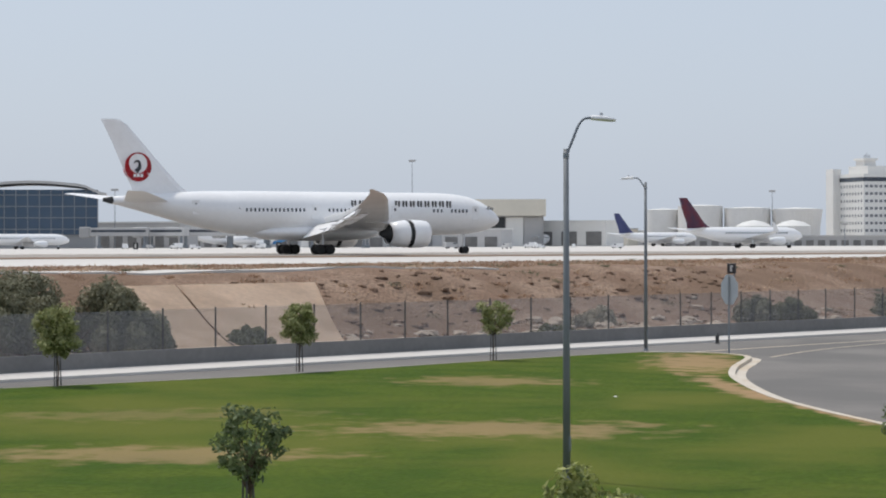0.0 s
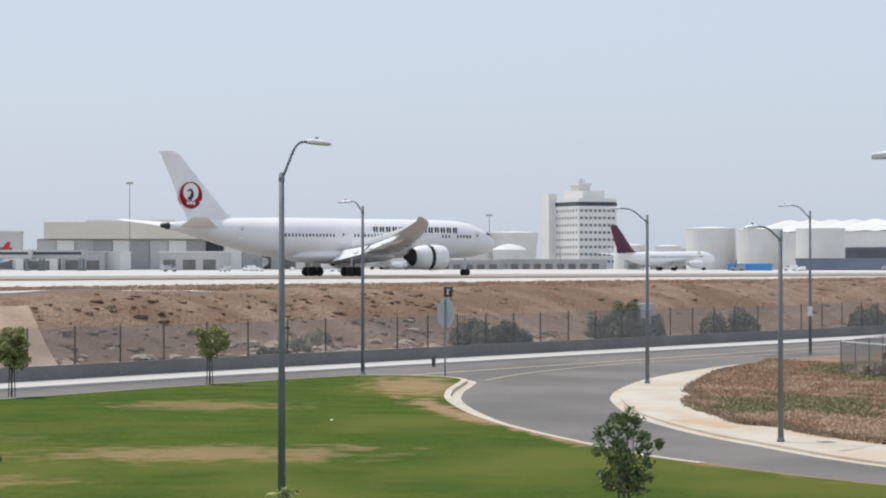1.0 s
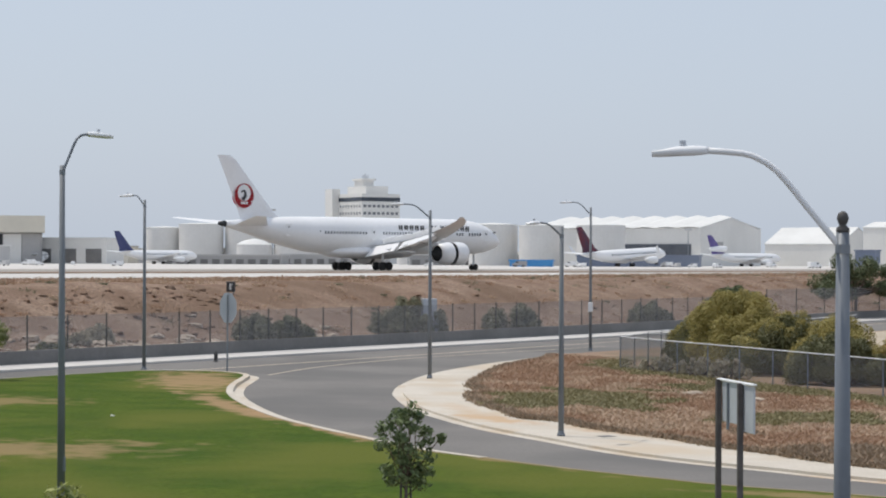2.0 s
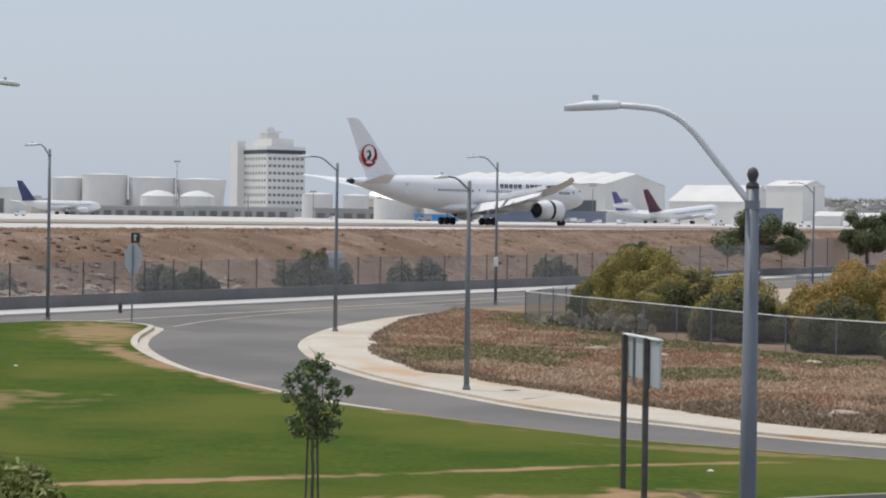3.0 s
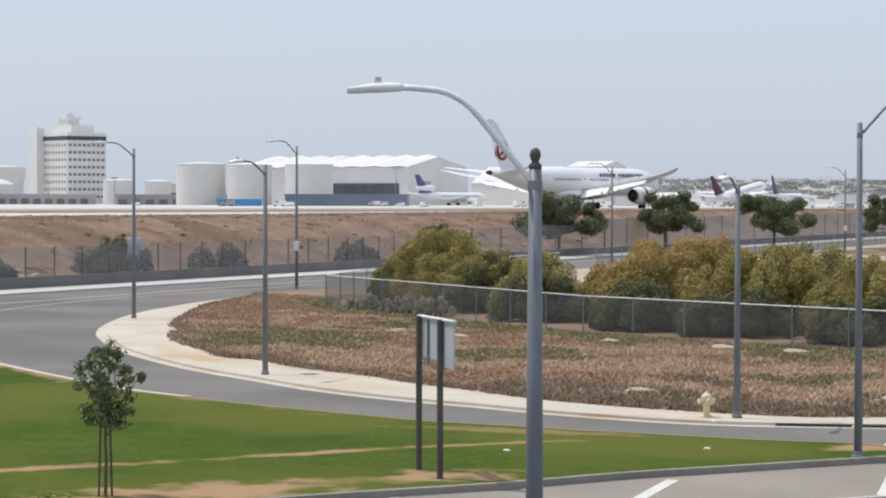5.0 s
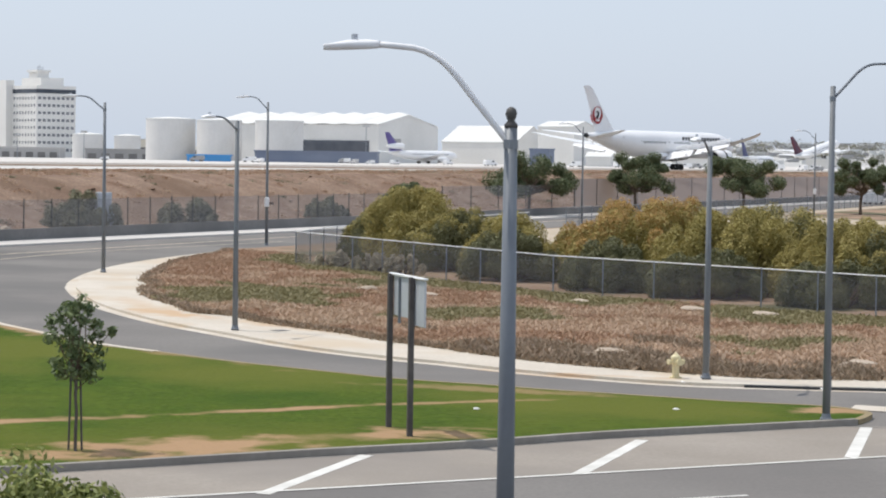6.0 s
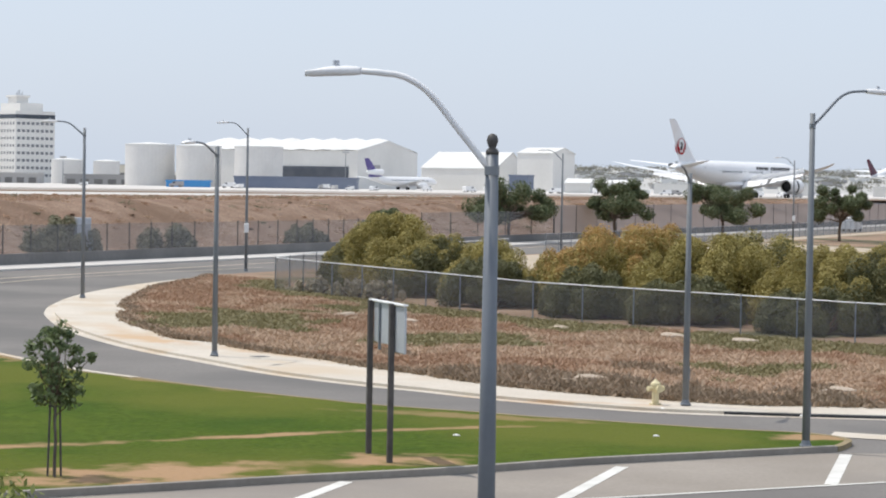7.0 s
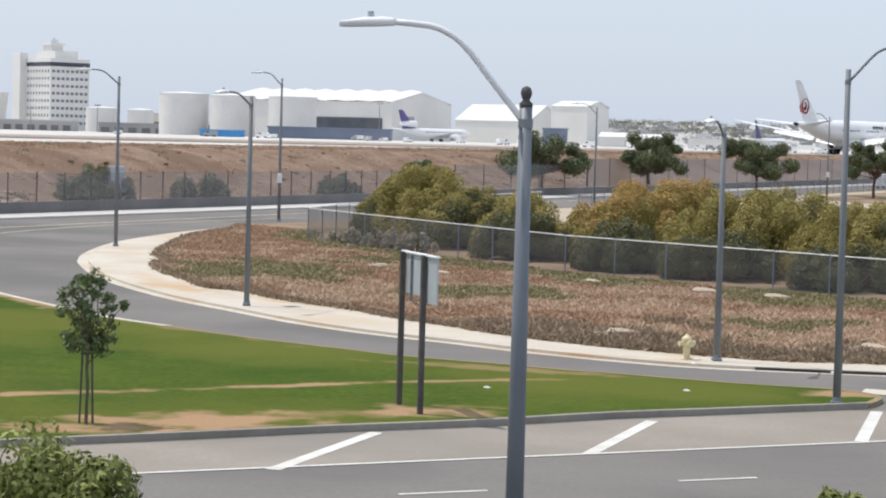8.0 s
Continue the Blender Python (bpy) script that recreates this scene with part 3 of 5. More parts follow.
        for k in range(5):   # spoilers up
            y = 5.2 + k * 3.1
            p = te(y) + Vector((1.9, 0, 0.35))
            bm = B()
            box(bm, (0, 0, 0.45), (0.08, 2.6, 0.95), Matrix.Translation(p) @ Matrix.Rotation(radians(-35), 4, "Y") @ Matrix.Rotation(s * radians(-32), 4, "Z"))
            part("spoiler", bm, M["white"], a, "raised spoiler")
        for y in (8.2, 13.0, 18.2):   # flap track fairings
            p = te(y)
            bm = B()
            tube(bm, [p + Vector((2.2, 0, -0.35)), p + Vector((0.9, 0, -0.75)), p + Vector((-0.8, 0, -0.95)), p + Vector((-2.0, 0, -1.1))], [0.06, 0.36, 0.3, 0.04], 8)
            part("flap_fairing", bm, M["white"], a, smooth=True)
        # engine with its reverser sleeve slid back
        ex, ey, ez = -18.4, s * 9.9, 2.75
        eng = B()
        loft(eng, [ring_x(ex - d, r, r, ez) for d, r in ((0.55, 1.42), (0.1, 1.52), (0.0, 1.62), (0.12, 1.74), (0.8, 1.86), (2.2, 1.9), (2.7, 1.88))], caps=False)
        for v in eng.verts:
            v.co.y += ey
        part("engine_cowl", eng, M["white"], a, smooth=True)
        eng = B()
        loft(eng, [ring_x(ex - d, r, r, ez) for d, r in ((3.35, 1.86), (4.4, 1.76), (5.9, 1.42), (5.9, 1.3), (3.4, 1.5))], caps=False)
        for v in eng.verts:
            v.co.y += ey
        part("reverser_sleeve", eng, M["white"], a, "reverser sleeve slid back", smooth=True)
        eng = B()
        loft(eng, [ring_x(ex - d, r, r, ez) for d, r in ((0.6, 0.3), (0.61, 1.42), (2.6, 1.62), (3.4, 1.62), (5.7, 1.25), (5.9, 0.8), (7.2, 0.3))])
        for v in eng.verts:
            v.co.y += ey
        part("engine_core", eng, M["dark"], a, "dark engine core", smooth=True)
        bm = B()
        loft(bm, foil(None, None, 0, 0, 0.06, sections=(((ex - 1.6, ey, ez + 1.7), 6.0), ((ex - 4.2, ey, 4.35), 5.6))))
        bmesh.ops.recalc_face_normals(bm, faces=bm.faces)
        part("pylon", bm, M["white"], a)
        wheels(a, -31.6, s * 4.9, 0.68, 0.5, 2, 1.35, 3.4)
        # cabin windows, doors and the title as plain blocks along each side
        sy = s * 2.86
        wm = bpy.data.meshes.new("cabin_window")
        bm = B()
        box(bm, (0, 0, 0), (0.29, 0.05, 0.46), None, 0.02)
        bm.to_mesh(wm)
        bm.free()
        wm.materials.append(M["window"])
        for x0, x1 in ((-7.2, -10.2), (-11.4, -12.8), (-23.2, -30.0), (-33.3, -42.0), (-43.0, -45.6)):
            k = x0
            while k > x1:
                w = new("cabin_window", wm)
                w.parent = a
                r = 2.88 if k > -42 else 2.88 - (-42 - k) * 0.075
                w.location = (k, s * (r - 0.035), 6.0 if k > -42 else 6.0 + (-42 - k) * 0.02)
                k -= 0.62
        for x in (-5.6, -19.0, -31.6, -49.2):
            r = 2.9 if -42 < x < -8 else (2.7 if x > -8 else 2.32)
            bm = B()
            box(bm, (x, s * (r - 0.06), 5.75 if x > -42 else 6.3), (1.05, 0.05, 1.95), None, 0.02)
            d = part("door", bm, M["white"], a)
            bm = B()
            box(bm, (x, s * (r - 0.03), 6.15 if x > -42 else 6.65), (0.25, 0.05, 0.36))
            part("door_window", bm, M["window"], d)
        x = -10.1
        for word, step in ((8, 1.2), (5, 1.22)):
            for k in range(word):
                bm = B()
                w = 0.6
                for dx, dz, sx, sz in ((-0.24, 0, 0.24, 0.95), (0.24, 0, 0.24, 0.95)):
                    box(bm, (x - s * dx, s * 2.66, 6.9 + dz), (sx, 0.12, sz), None)
                part("title_mark", bm, M["letter"], a)
                x -= step
            x -= 0.9
    wheels(a, -5.9, 0, 0.52, 0.4, 1, 0.9, 3.2)
    bm = B()
    for s in (1, -1):
        for k in range(3):
            box(bm, (0, 0, 0), (0.62, 0.05, 0.5), Matrix.Translation((-1.75 - k * 0.62, s * (1.02 + k * 0.42), 6.26 + k * 0.12)) @ Matrix.Rotation(s * radians(-36), 4, "Z") @ Matrix.Rotation(s * radians(-30), 4, "X"))
    part("cockpit_window", bm, M["window"], a, "dark cockpit panes")
    return a


def parked_airliner(m, label, length, tail, engines=True, winglet=False, name="parked_airliner", rear=None, tail_engine=False):
    """A smaller jet, built at 38 m length and scaled."""
    k = length / 38.0
    a = thing(name, m, label, "aircraft")
    S = lambda p: Vector(p) * k
    st = [(0, 0.05, 0.05, 2.9), (-0.3, 0.5, 0.45, 2.95), (-1.2, 1.1, 1.05, 3.1), (-2.8, 1.65, 1.65, 3.25), (-5, 1.88, 1.95, 3.3), (-24, 1.88, 1.95, 3.3), (-28, 1.75, 1.7, 3.5), (-32, 1.3, 1.2, 3.9), (-36, 0.7, 0.6, 4.3), (-38, 0.2, 0.2, 4.5)]
    bm = B()
    loft(bm, [[S(p) for p in ring_x(x, ry, rz, zc, 20)] for x, ry, rz, zc in st])
    part("fuselage", bm, M["white"], a, smooth=True)
    rows = []
    for x, c, z in ((-29.5, 7.5, 4.9), (-31.5, 5.6, 6.2), (-34.8, 3.9, 10.0), (-37.0, 2.4, 12.4)):
        t = 0.05 * c
        rows.append([S(q) for q in ((x, 0, z), (x - 0.2 * c, t, z), (x - 0.6 * c, t, z), (x - c, 0, z), (x - 0.6 * c, -t, z), (x - 0.2 * c, -t, z))])
    bm = B()
    loft(bm, rows)
    part("fin", bm, tail, a, "coloured tail fin")
    if rear:
        bm = B()
        loft(bm, [[S(p) for p in ring_x(x, ry + 0.06, rz + 0.06, zc, 20)] for x, ry, rz, zc in st[5:9] if x < -20])
        part("rear_livery", bm, rear, a, "coloured rear body", smooth=True)
    if tail_engine:
        bm = B()
        loft(bm, [[S(p) for p in ring_x(x, r, r, 6.9, 16)] for x, r in ((-29.6, 1.05), (-30.2, 1.25), (-33.0, 1.3), (-36.5, 0.95), (-38.0, 0.6))])
        part("tail_engine", bm, M["white"], a, "white engine at the fin's root", smooth=True)
    for s in (1, -1):
        bm = B()
        loft(bm, [[v * k for v in r] for r in foil(None, None, 0, 0, 0.06, sections=(((-12.5, s * 1.5, 2.3), 7.5), ((-16.2, s * 6, 2.9), 4.4), ((-21.5, s * 16.5, 4.1), 1.6)))])
        if winglet:
            loft(bm, [[v * k for v in r] for r in foil(None, None, 0, 0, 0.06, sections=(((-21.5, s * 16.5, 4.1), 1.6), ((-23.5, s * 17.1, 6.4), 0.7)))])
        bmesh.ops.recalc_face_normals(bm, faces=bm.faces)
        part("wing", bm, M["wing"], a)
        bm = B()
        loft(bm, [[v * k for v in r] for r in foil(None, None, 0, 0, 0.06, sections=(((-32.5, s * 0.6, 4.4), 4.0), ((-36.2, s * 6.8, 5.0), 1.6)))])
        bmesh.ops.recalc_face_normals(bm, faces=bm.faces)
        part("tailplane", bm, M["wing"], a)
        if engines:
            bm = B()
            loft(bm, [[S(q) + Vector((0, s * 5.6 * k, 0)) for q in ring_x(-10.8 - d, r, r, 1.75)] for d, r in ((0, 0.9), (0.3, 1.05), (2.0, 1.1), (4.0, 0.8), (4.6, 0.4))])
            part("engine", bm, M["wing"], a, smooth=True)
        wheels(a, -18.5 * k, s * 2.9 * k, 0.55 * k, 0.4 * k, 1, 0.9 * k, 2.2 * k)
    wheels(a, -4.2 * k, 0, 0.4 * k, 0.3 * k, 1, 0.6 * k, 2.2 * k)
    bm = B()
    box(bm, (0, 0, 0), S((0.3, 0.06, 0.4)))
    first = part("cabin_window", bm, M["window"], a)
    first.location = S((-6.5, 1.87, 3.75))
    for i in range(1, 48):
        w = new("cabin_window", first.data)
        w.parent = a
        w.location = S((-6.5 - (i % 24) * 0.85, 1.87 if i < 24 else -1.87, 3.75))
    return a


def runway_pose(s, d):
    p = R_ACROSS * d + R_ALONG * s
    return pose(p.x, p.y, FIELD, 0, 0, 90 - math.degrees(HEADING))


def nose_at(bearing, dist, turn=0.0, z=FIELD):
    p = polar(bearing, dist)
    return pose(p.x, p.y, z, 0, 0, 90 - math.degrees(HEADING) + turn)


airliner = big_airliner(runway_pose(183.8, 278.1))
departing = parked_airliner(nose_at(-7.3, 590), "white single-aisle jet with maroon and navy fin, taking off", 39, M["maroon"], winglet=True, name="departing_jet")
parked_airliner(nose_at(-9.9, 900), "white single-aisle jet with a dark blue tail fin", 38, M["navy"])
parked_airliner(nose_at(-13.3, 980), "white jet with a dark fin waiting on the apron", 36, M["navy"])
parked_airliner(nose_at(-25.3, 640), "white regional jet waiting before the terminal", 30, M["white"])
parked_airliner(nose_at(-21.4, 790, 195), "jet with blue rear body and red fin at the pier", 30, M["red"], rear=M["blue"])
parked_airliner(nose_at(-20.7, 860, 15), "white jet with a dark red fin parked at the pier", 34, M["maroon"])
parked_airliner(nose_at(4.45, 830, -10), "freight jet with a purple fin and tail engine by the hangar", 33, M["purple"], tail_engine=True)
parked_airliner(nose_at(12.2, 900, 10), "white jet with a dark fin on the far apron", 34, M["navy"])


# ---- street lamps ----
def street_lamp(x, y, h, bearing, reach, rise, drop, label, ball=True, radius=0.082):
    """A tapered pole with a curved arm towards a bearing. rise: how far the head is above the pole's top; drop: where the arm leaves the pole below the top."""
    z = near_z(x, y) + 0.1
    a = thing("street_lamp", pose(x, y, z), label, "street lamp", "street lamps")
    bm = B()
    tube(bm, [(0, 0, 0.02), (0, 0, h * 0.5), (0, 0, h)], [radius * 1.3, radius * 1.1, radius * 0.85], 14)
    part("pole", bm, M["pole" if ball else "pole_dark"], a, smooth=True)
    bm = B()
    box(bm, (0, 0, 0.05), (radius * 3.6, radius * 3.6, 0.08), None, 0.02)
    tube(bm, [(0, 0, 0.08), (0, 0, 0.2)], [radius * 1.6, radius * 1.32], 12)
    part("base_plate", bm, M["pole"], a)
    bm = B()
    box(bm, (radius * 1.05, 0, 1.0), (0.05, 0.14, 0.4), None, 0.01)
    part("hand_hole_cover", bm, M["galv"], a)
    if ball:
        bm = B()
        tube(bm, [(0, 0, h), (0, 0, h + 0.05), (0, 0, h + 0.1), (0, 0, h + 0.13), (0, 0, h + 0.2), (0, 0, h + 0.27), (0, 0, h + 0.3)], [radius * 0.88, radius * 0.9, radius * 0.45, radius * 0.6, radius * 0.8, radius * 0.6, 0.02], 12)
        part("finial", bm, M["dark_steel"], a, "dark ball finial", smooth=True)
    d = polar(bearing, 1)
    # the arm climbs straight from the pole, then bends over to the level
    run = spline([(0.0, 0.0), (0.15, 0.255), (0.3, 0.51), (0.38, 0.65), (0.45, 0.76), (0.52, 0.845), (0.6, 0.912), (0.72, 0.97), (1.0, 1.0)], 2)
    pts = [d * (p.x * reach) + Vector((0, 0, h - drop + p.y * (drop + rise))) for p in run]
    bm = B()
    tube(bm, pts, [radius * 0.45] * 9 + [radius * 0.42] * 8, 10)
    part("arm", bm, M["lamp_grey"] if ball else M["pole"], a, "curved tubular arm", smooth=True)
    bm = B()
    tube(bm, [(0, 0, h - drop - 0.05), (0, 0, h - drop + 0.08)], radius * 1.0, 12)
    part("arm_clamp", bm, M["galv"], a)
    end = pts[-1]
    side = Vector((-d.y, d.x, 0))
    rings = []
    for t, w, up, dn in ((-0.06, 0.055, 0.05, 0.05), (0.0, 0.075, 0.06, 0.06), (0.14, 0.11, 0.07, 0.07), (0.4, 0.15, 0.055, 0.08), (0.62, 0.145, 0.005, 0.09), (0.74, 0.09, -0.045, 0.09)):
        c = end + d * t
        rings.append([c + side * (w * sx) + Vector((0, 0, up * sz if sz > 0 else dn * sz)) for sx, sz in ((-0.8, -1), (-1, -0.3), (-0.92, 0.3), (-0.6, 0.8), (0, 1), (0.6, 0.8), (0.92, 0.3), (1, -0.3), (0.8, -1))])
    bm = B()
    loft(bm, rings)
    bmesh.ops.recalc_face_normals(bm, faces=bm.faces)
    lum = part("luminaire", bm, M["lamp_grey"], a, "pale grey cobra-head lantern", smooth=True)
    bm = B()
    tube(bm, [end + d * 0.3 + Vector((0, 0, 0.07)), end + d * 0.3 + Vector((0, 0, 0.14))], 0.048, 8)
    part("photocell", bm, M["sign"], lum)
    return a


street_lamp(-14.34, 61.04, 8.97, 40, 0.9, 0.87, 0.2, "tall street lamp with its arm over the street, on the lawn", False)
street_lamp(-24.21, 122.26, 9.08, -72, 0.75, 0.25, 0.35, "tall street lamp on the pavement corner", False)
street_lamp(-8.74, 119.6, 8.7, -100, 1.45, 0.32, 0.4, "tall street lamp on the pale pavement bend", False)
street_lamp(-1.4, 85.35, 7.7, -151, 1.7, 0.12, 0.35, "street lamp beside the dry verge", False)
street_lamp(-0.56, 154.1, 9.5, -100, 1.35, 0.35, 0.5, "tall street lamp with a box halfway up its pole", False)
street_lamp(13.38, 70.72, 7.2, -157, 1.6, 0.2, 0.25, "street lamp next to the hydrant", False)
street_lamp(14.65, 60.25, 8.85, 70, 1.75, 0.64, 0.35, "tall street lamp at the lawn's tip", False)
street_lamp(3.39, 33.0, 7.3, -88, 1.95, 1.16, 0.25, "close street lamp with a ball finial and a long curved arm", True, 0.108)


# ---- distant buildings ----
def tower():
    p = polar(-5.75, 1100)
    a = thing("office_tower", pose(p.x, p.y, FIELD - 0.1, 0, 0, 35), "white ten-storey office tower with rows of small windows", "building")
    w, dpt, h = 20.5, 29.0, 33.0
    bm = B()
    box(bm, (0, 0, h / 2), (w, dpt, h))
    part("wall", bm, M["building"], a)
    bm = B()
    box(bm, (0, 0, h - 2.6), (w + 0.2, dpt + 0.2, 1.9))
    part("top_window_band", bm, M["window"], a, "dark ribbon of windows")
    bm = B()
    box(bm, (-w / 2 - 1.4, dpt / 2 - 3.0, 17.8), (4.2, 7.0, 35.6))
    part("stair_shaft", bm, M["building"], a, "blank white stair shaft")
    bm = B()
    box(bm, (1, 0, h + 1.9), (12, 18, 3.8))
    part("roof_house", bm, M["building"], a)
    bm = B()
    box(bm, (-1, 0, h + 5.2), (6, 8, 3))
    box(bm, (-1, 0, h + 7.0), (7.5, 9.5, 1.0))
    part("lookout", bm, M["building"], a)
    for k in range(5):
        bm = B()
        tube(bm, [(-3 + k * 1.3, k - 2, h + 7.4), (-3 + k * 1.3, k - 2, h + 8.8 + (k % 3) * 0.6)], 0.14, 5)
        part("antenna", bm, M["galv"], a)
    wm = bpy.data.meshes.new("pane")
    bm = B()
    box(bm, (0, 0, 0), (0.9, 0.3, 1.3))
    bm.to_mesh(wm)
    bm.free()
    wm.materials.append(M["hazed_window"])
    wide = bpy.data.meshes.new("pane")
    bm = B()
    box(bm, (0, 0, 0), (1.5, 0.3, 1.25))
    bm.to_mesh(wide)
    bm.free()
    wide.materials.append(M["hazed_window"])
    for r in range(8):
        for c in range(8):
            o = new("window", wide)
            o.parent, o.location = a, (-w / 2 + 1.6 + c * 2.45, -dpt / 2 - 0.05, 3.4 + r * 3.4)
        for c in range(8):
            o = new("window", wm)
            o.parent, o.location, o.rotation_euler = a, (-w / 2 - 0.05, -dpt / 2 + 1.8 + c * 2.7, 3.4 + r * 3.4), (0, 0, radians(90))


tower()


def tank(bearing, dist, r, h, dome=1.0, label="white cylindrical fuel storage tank", flare=0.0):
    p = polar(bearing, dist)
    a = thing("storage_tank", pose(p.x, p.y, FIELD - 0.2), label, "storage tank", "fuel tanks")
    bm = B()
    tube(bm, [(0, 0, 0), (0, 0, h * 0.5), (0, 0, h)], [r, r, r + flare], 40)
    part("shell", bm, M["tank"], a)
    bm = B()
    tube(bm, [(0, 0, h), (0, 0, h + 0.3), (0, 0, h + dome * 0.7), (0, 0, h + dome)], [r + 0.12, r + 0.12, r * 0.6, r * 0.05], 40)
    part("roof", bm, M["roof"], a)
    bm = B()
    for k in range(16):
        b = k * 0.09
        tube(bm, [((r + 0.35) * math.cos(-2 + b), (r + 0.35) * math.sin(-2 + b), h * k / 16), ((r + 0.35) * math.cos(-1.91 + b), (r + 0.35) * math.sin(-1.91 + b), h * (k + 1) / 16)], 0.07, 4)
    part("stair", bm, M["tank"], a)
    return a


def block(bearing, dist, w, d, h, turn, wall="building", roof="roof", label="low pale airport building", name="low_building", gable=0.0, openings=0):
    """A building with a roof of its own, and dark openings along its front."""
    p = polar(bearing, dist)
    a = thing(name, pose(p.x, p.y, FIELD - 0.2, 0, 0, turn), label, "building")
    bm = B()
    box(bm, (0, 0, h / 2), (w, d, h))
    part("wall", bm, M[wall], a)
    bm = B()
    if gable:
        rings = [[(x, -d / 2 - 0.3, h), (x, 0, h + gable), (x, d / 2 + 0.3, h), (x, d / 2 + 0.3, h - 0.4), (x, 0, h + gable - 0.4), (x, -d / 2 - 0.3, h - 0.4)] for x in (-w / 2 - 0.3, w / 2 + 0.3)]
        loft(bm, rings)
        bm2 = B()
        loft(bm2, [[(x, -d / 2, h - 0.1), (x, 0, h + gable - 0.2), (x, d / 2, h - 0.1)] for x in (-w / 2, w / 2)])
        part("gable", bm2, M[wall], a)
    else:
        box(bm, (0, 0, h + 0.2), (w + 0.6, d + 0.6, 0.5))
    part("roof", bm, M[roof], a)
    for k in range(openings):
        bm = B()
        ww = w / openings
        box(bm, (-w / 2 + ww * (k + 0.5), -d / 2 - 0.05, h * 0.32), (ww * 0.62, 0.3, h * 0.55))
        part("door", bm, M["grey_concrete"], a, "grey loading door")
    return a


for b, d, r, h in ((-2.6, 850, 9.0, 14.8), (-1.41, 840, 8.1, 14.4), (0.06, 830, 8.6, 14.4), (-0.7, 1060, 11, 18.5), (-9.8, 1150, 11, 19.2), (-8.65, 1150, 11.3, 18), (-10.7, 1160, 9, 17.5), (-4.6, 1000, 6.7, 10), (-3.65, 1000, 5.6, 9.6)):
    tank(b, d, r, h)
tank(-7.45, 1150, 11.3, 17.6, label="white fuel tank with a flared upper rim", flare=1.2)
tank(-8.5, 1060, 8.0, 8.6, 3.0, "low white fuel tank with a domed roof")
tank(-7.55, 1060, 8.0, 8.6, 3.0, "low white fuel tank with a domed roof")


def hangar():
    p = polar(1.55, 905)
    a = thing("hangar", pose(p.x, p.y, FIELD - 0.15, 0, 0, -33), "long white hangar with a scalloped roof and dark doorway", "building")
    w, d, h = 78.0, 46.0, 14.4
    bm = B()
    box(bm, (-8, 0, h / 2), (w, d, h))
    part("wall", bm, M["building"], a)
    bm = B()
    loft(bm, [[(x, -d / 2, h - 0.1), (x, 0, h + 3.9), (x, d / 2, h - 0.1)] for x in (-8 - w / 2 + 0.2, -8 + w / 2 - 0.2)])
    part("gable", bm, M["building"], a)
    for k in range(8):   # scalloped roof bays
        x0 = -8 - w / 2 + k * w / 8
        bm = B()
        rings = []
        for t in (0, 0.12, 0.5, 0.88, 1):
            x, up = x0 + t * w / 8, 0.9 * math.sin(math.pi * t)
            rings.append([(x, -d / 2 - 0.6, h + up * 0.4), (x, 0, h + 4.3 + up), (x, d / 2 + 0.6, h + up * 0.4), (x, 0, h + 3.4)])
        loft(bm, rings)
        part("roof_bay", bm, M["roof"], a)
    # flat panel on the solid wall, coloured like the shade inside a doorway
    bm = B()
    box(bm, (8, -d / 2 - 0.1, 5.9), (38, 0.5, 4.8))
    part("doorway", bm, M["shade_bay"], a, "dark blue panel for the shade inside the open doorway")
    bm = B()
    box(bm, (w / 2 - 8 + 0.1, -10, 8.4), (0.3, 7, 1.6))
    part("wall_sign", bm, M["lowgrey"], a)


hangar()
block(1.0, 760, 40, 8, 3.5, -8, "bluegrey", "bluegrey", "long blue-grey cargo shed on the apron", "cargo_shed")
block(-1.65, 720, 13.4, 3, 1.8, -6, "blue", "blue", "bright blue freight container row", "freight_container")
block(5.4, 960, 36, 26, 9.2, -38, "building", "roof", "white hangar with a steep pale roof", "hangar", gable=6.8)
block(7.15, 930, 17, 16, 15.6, -40, "building", "roof", "tall white hangar with a blue-shaded side", "hangar", gable=2.2)
block(6.55, 880, 8, 5, 6, -30, "bluegrey", "bluegrey", "small blue shed beside the hangar", "shed")
for b, d, w, h, g in ((8.0, 820, 9, 3.6, 1.6), (8.5, 830, 8, 3.4, 1.5), (9.0, 840, 7, 3.6, 1.4), (10.3, 900, 14, 3.8, 0), (13.6, 1000, 20, 4, 0), (15.8, 1050, 24, 4.2, 0), (11.4, 860, 12, 3.2, 0)):
    block(b, d, w, 9, h, -20, "building", "roof", "low white tented shed on the apron", "shed", gable=g)
block(-6.5, 960, 44, 10, 4.0, -8, "lowgrey", "lowgrey", "long grey service building below the tanks", openings=9)
block(-9.2, 940, 50, 10, 3.6, -8, "lowgrey", "lowgrey", "long grey service building below the tanks", openings=10)
block(-3.3, 900, 42, 9, 3.6, -6, "lowgrey", "lowgrey", "dark grey low building beside the tower", openings=8)
block(-12.8, 980, 34, 18, 10.5, -12, "building", "roof", "pale flat-roofed airport building", openings=3)
block(-17.6, 860, 20, 9, 6.5, -8, "building", "building", "white walled service building")
block(-15.3, 850, 24, 10, 6.5, -10, "lowgrey", "roof", "grey service building with a pale roof", openings=3)
block(-19.1, 850, 15, 9, 6.0, 10, "building", "roof", "white low service building before the cargo hangar", openings=1)
block(-18.0, 850, 15, 9, 6.2, 10, "lowgrey", "lowgrey", "grey low service building before the cargo hangar", openings=2)
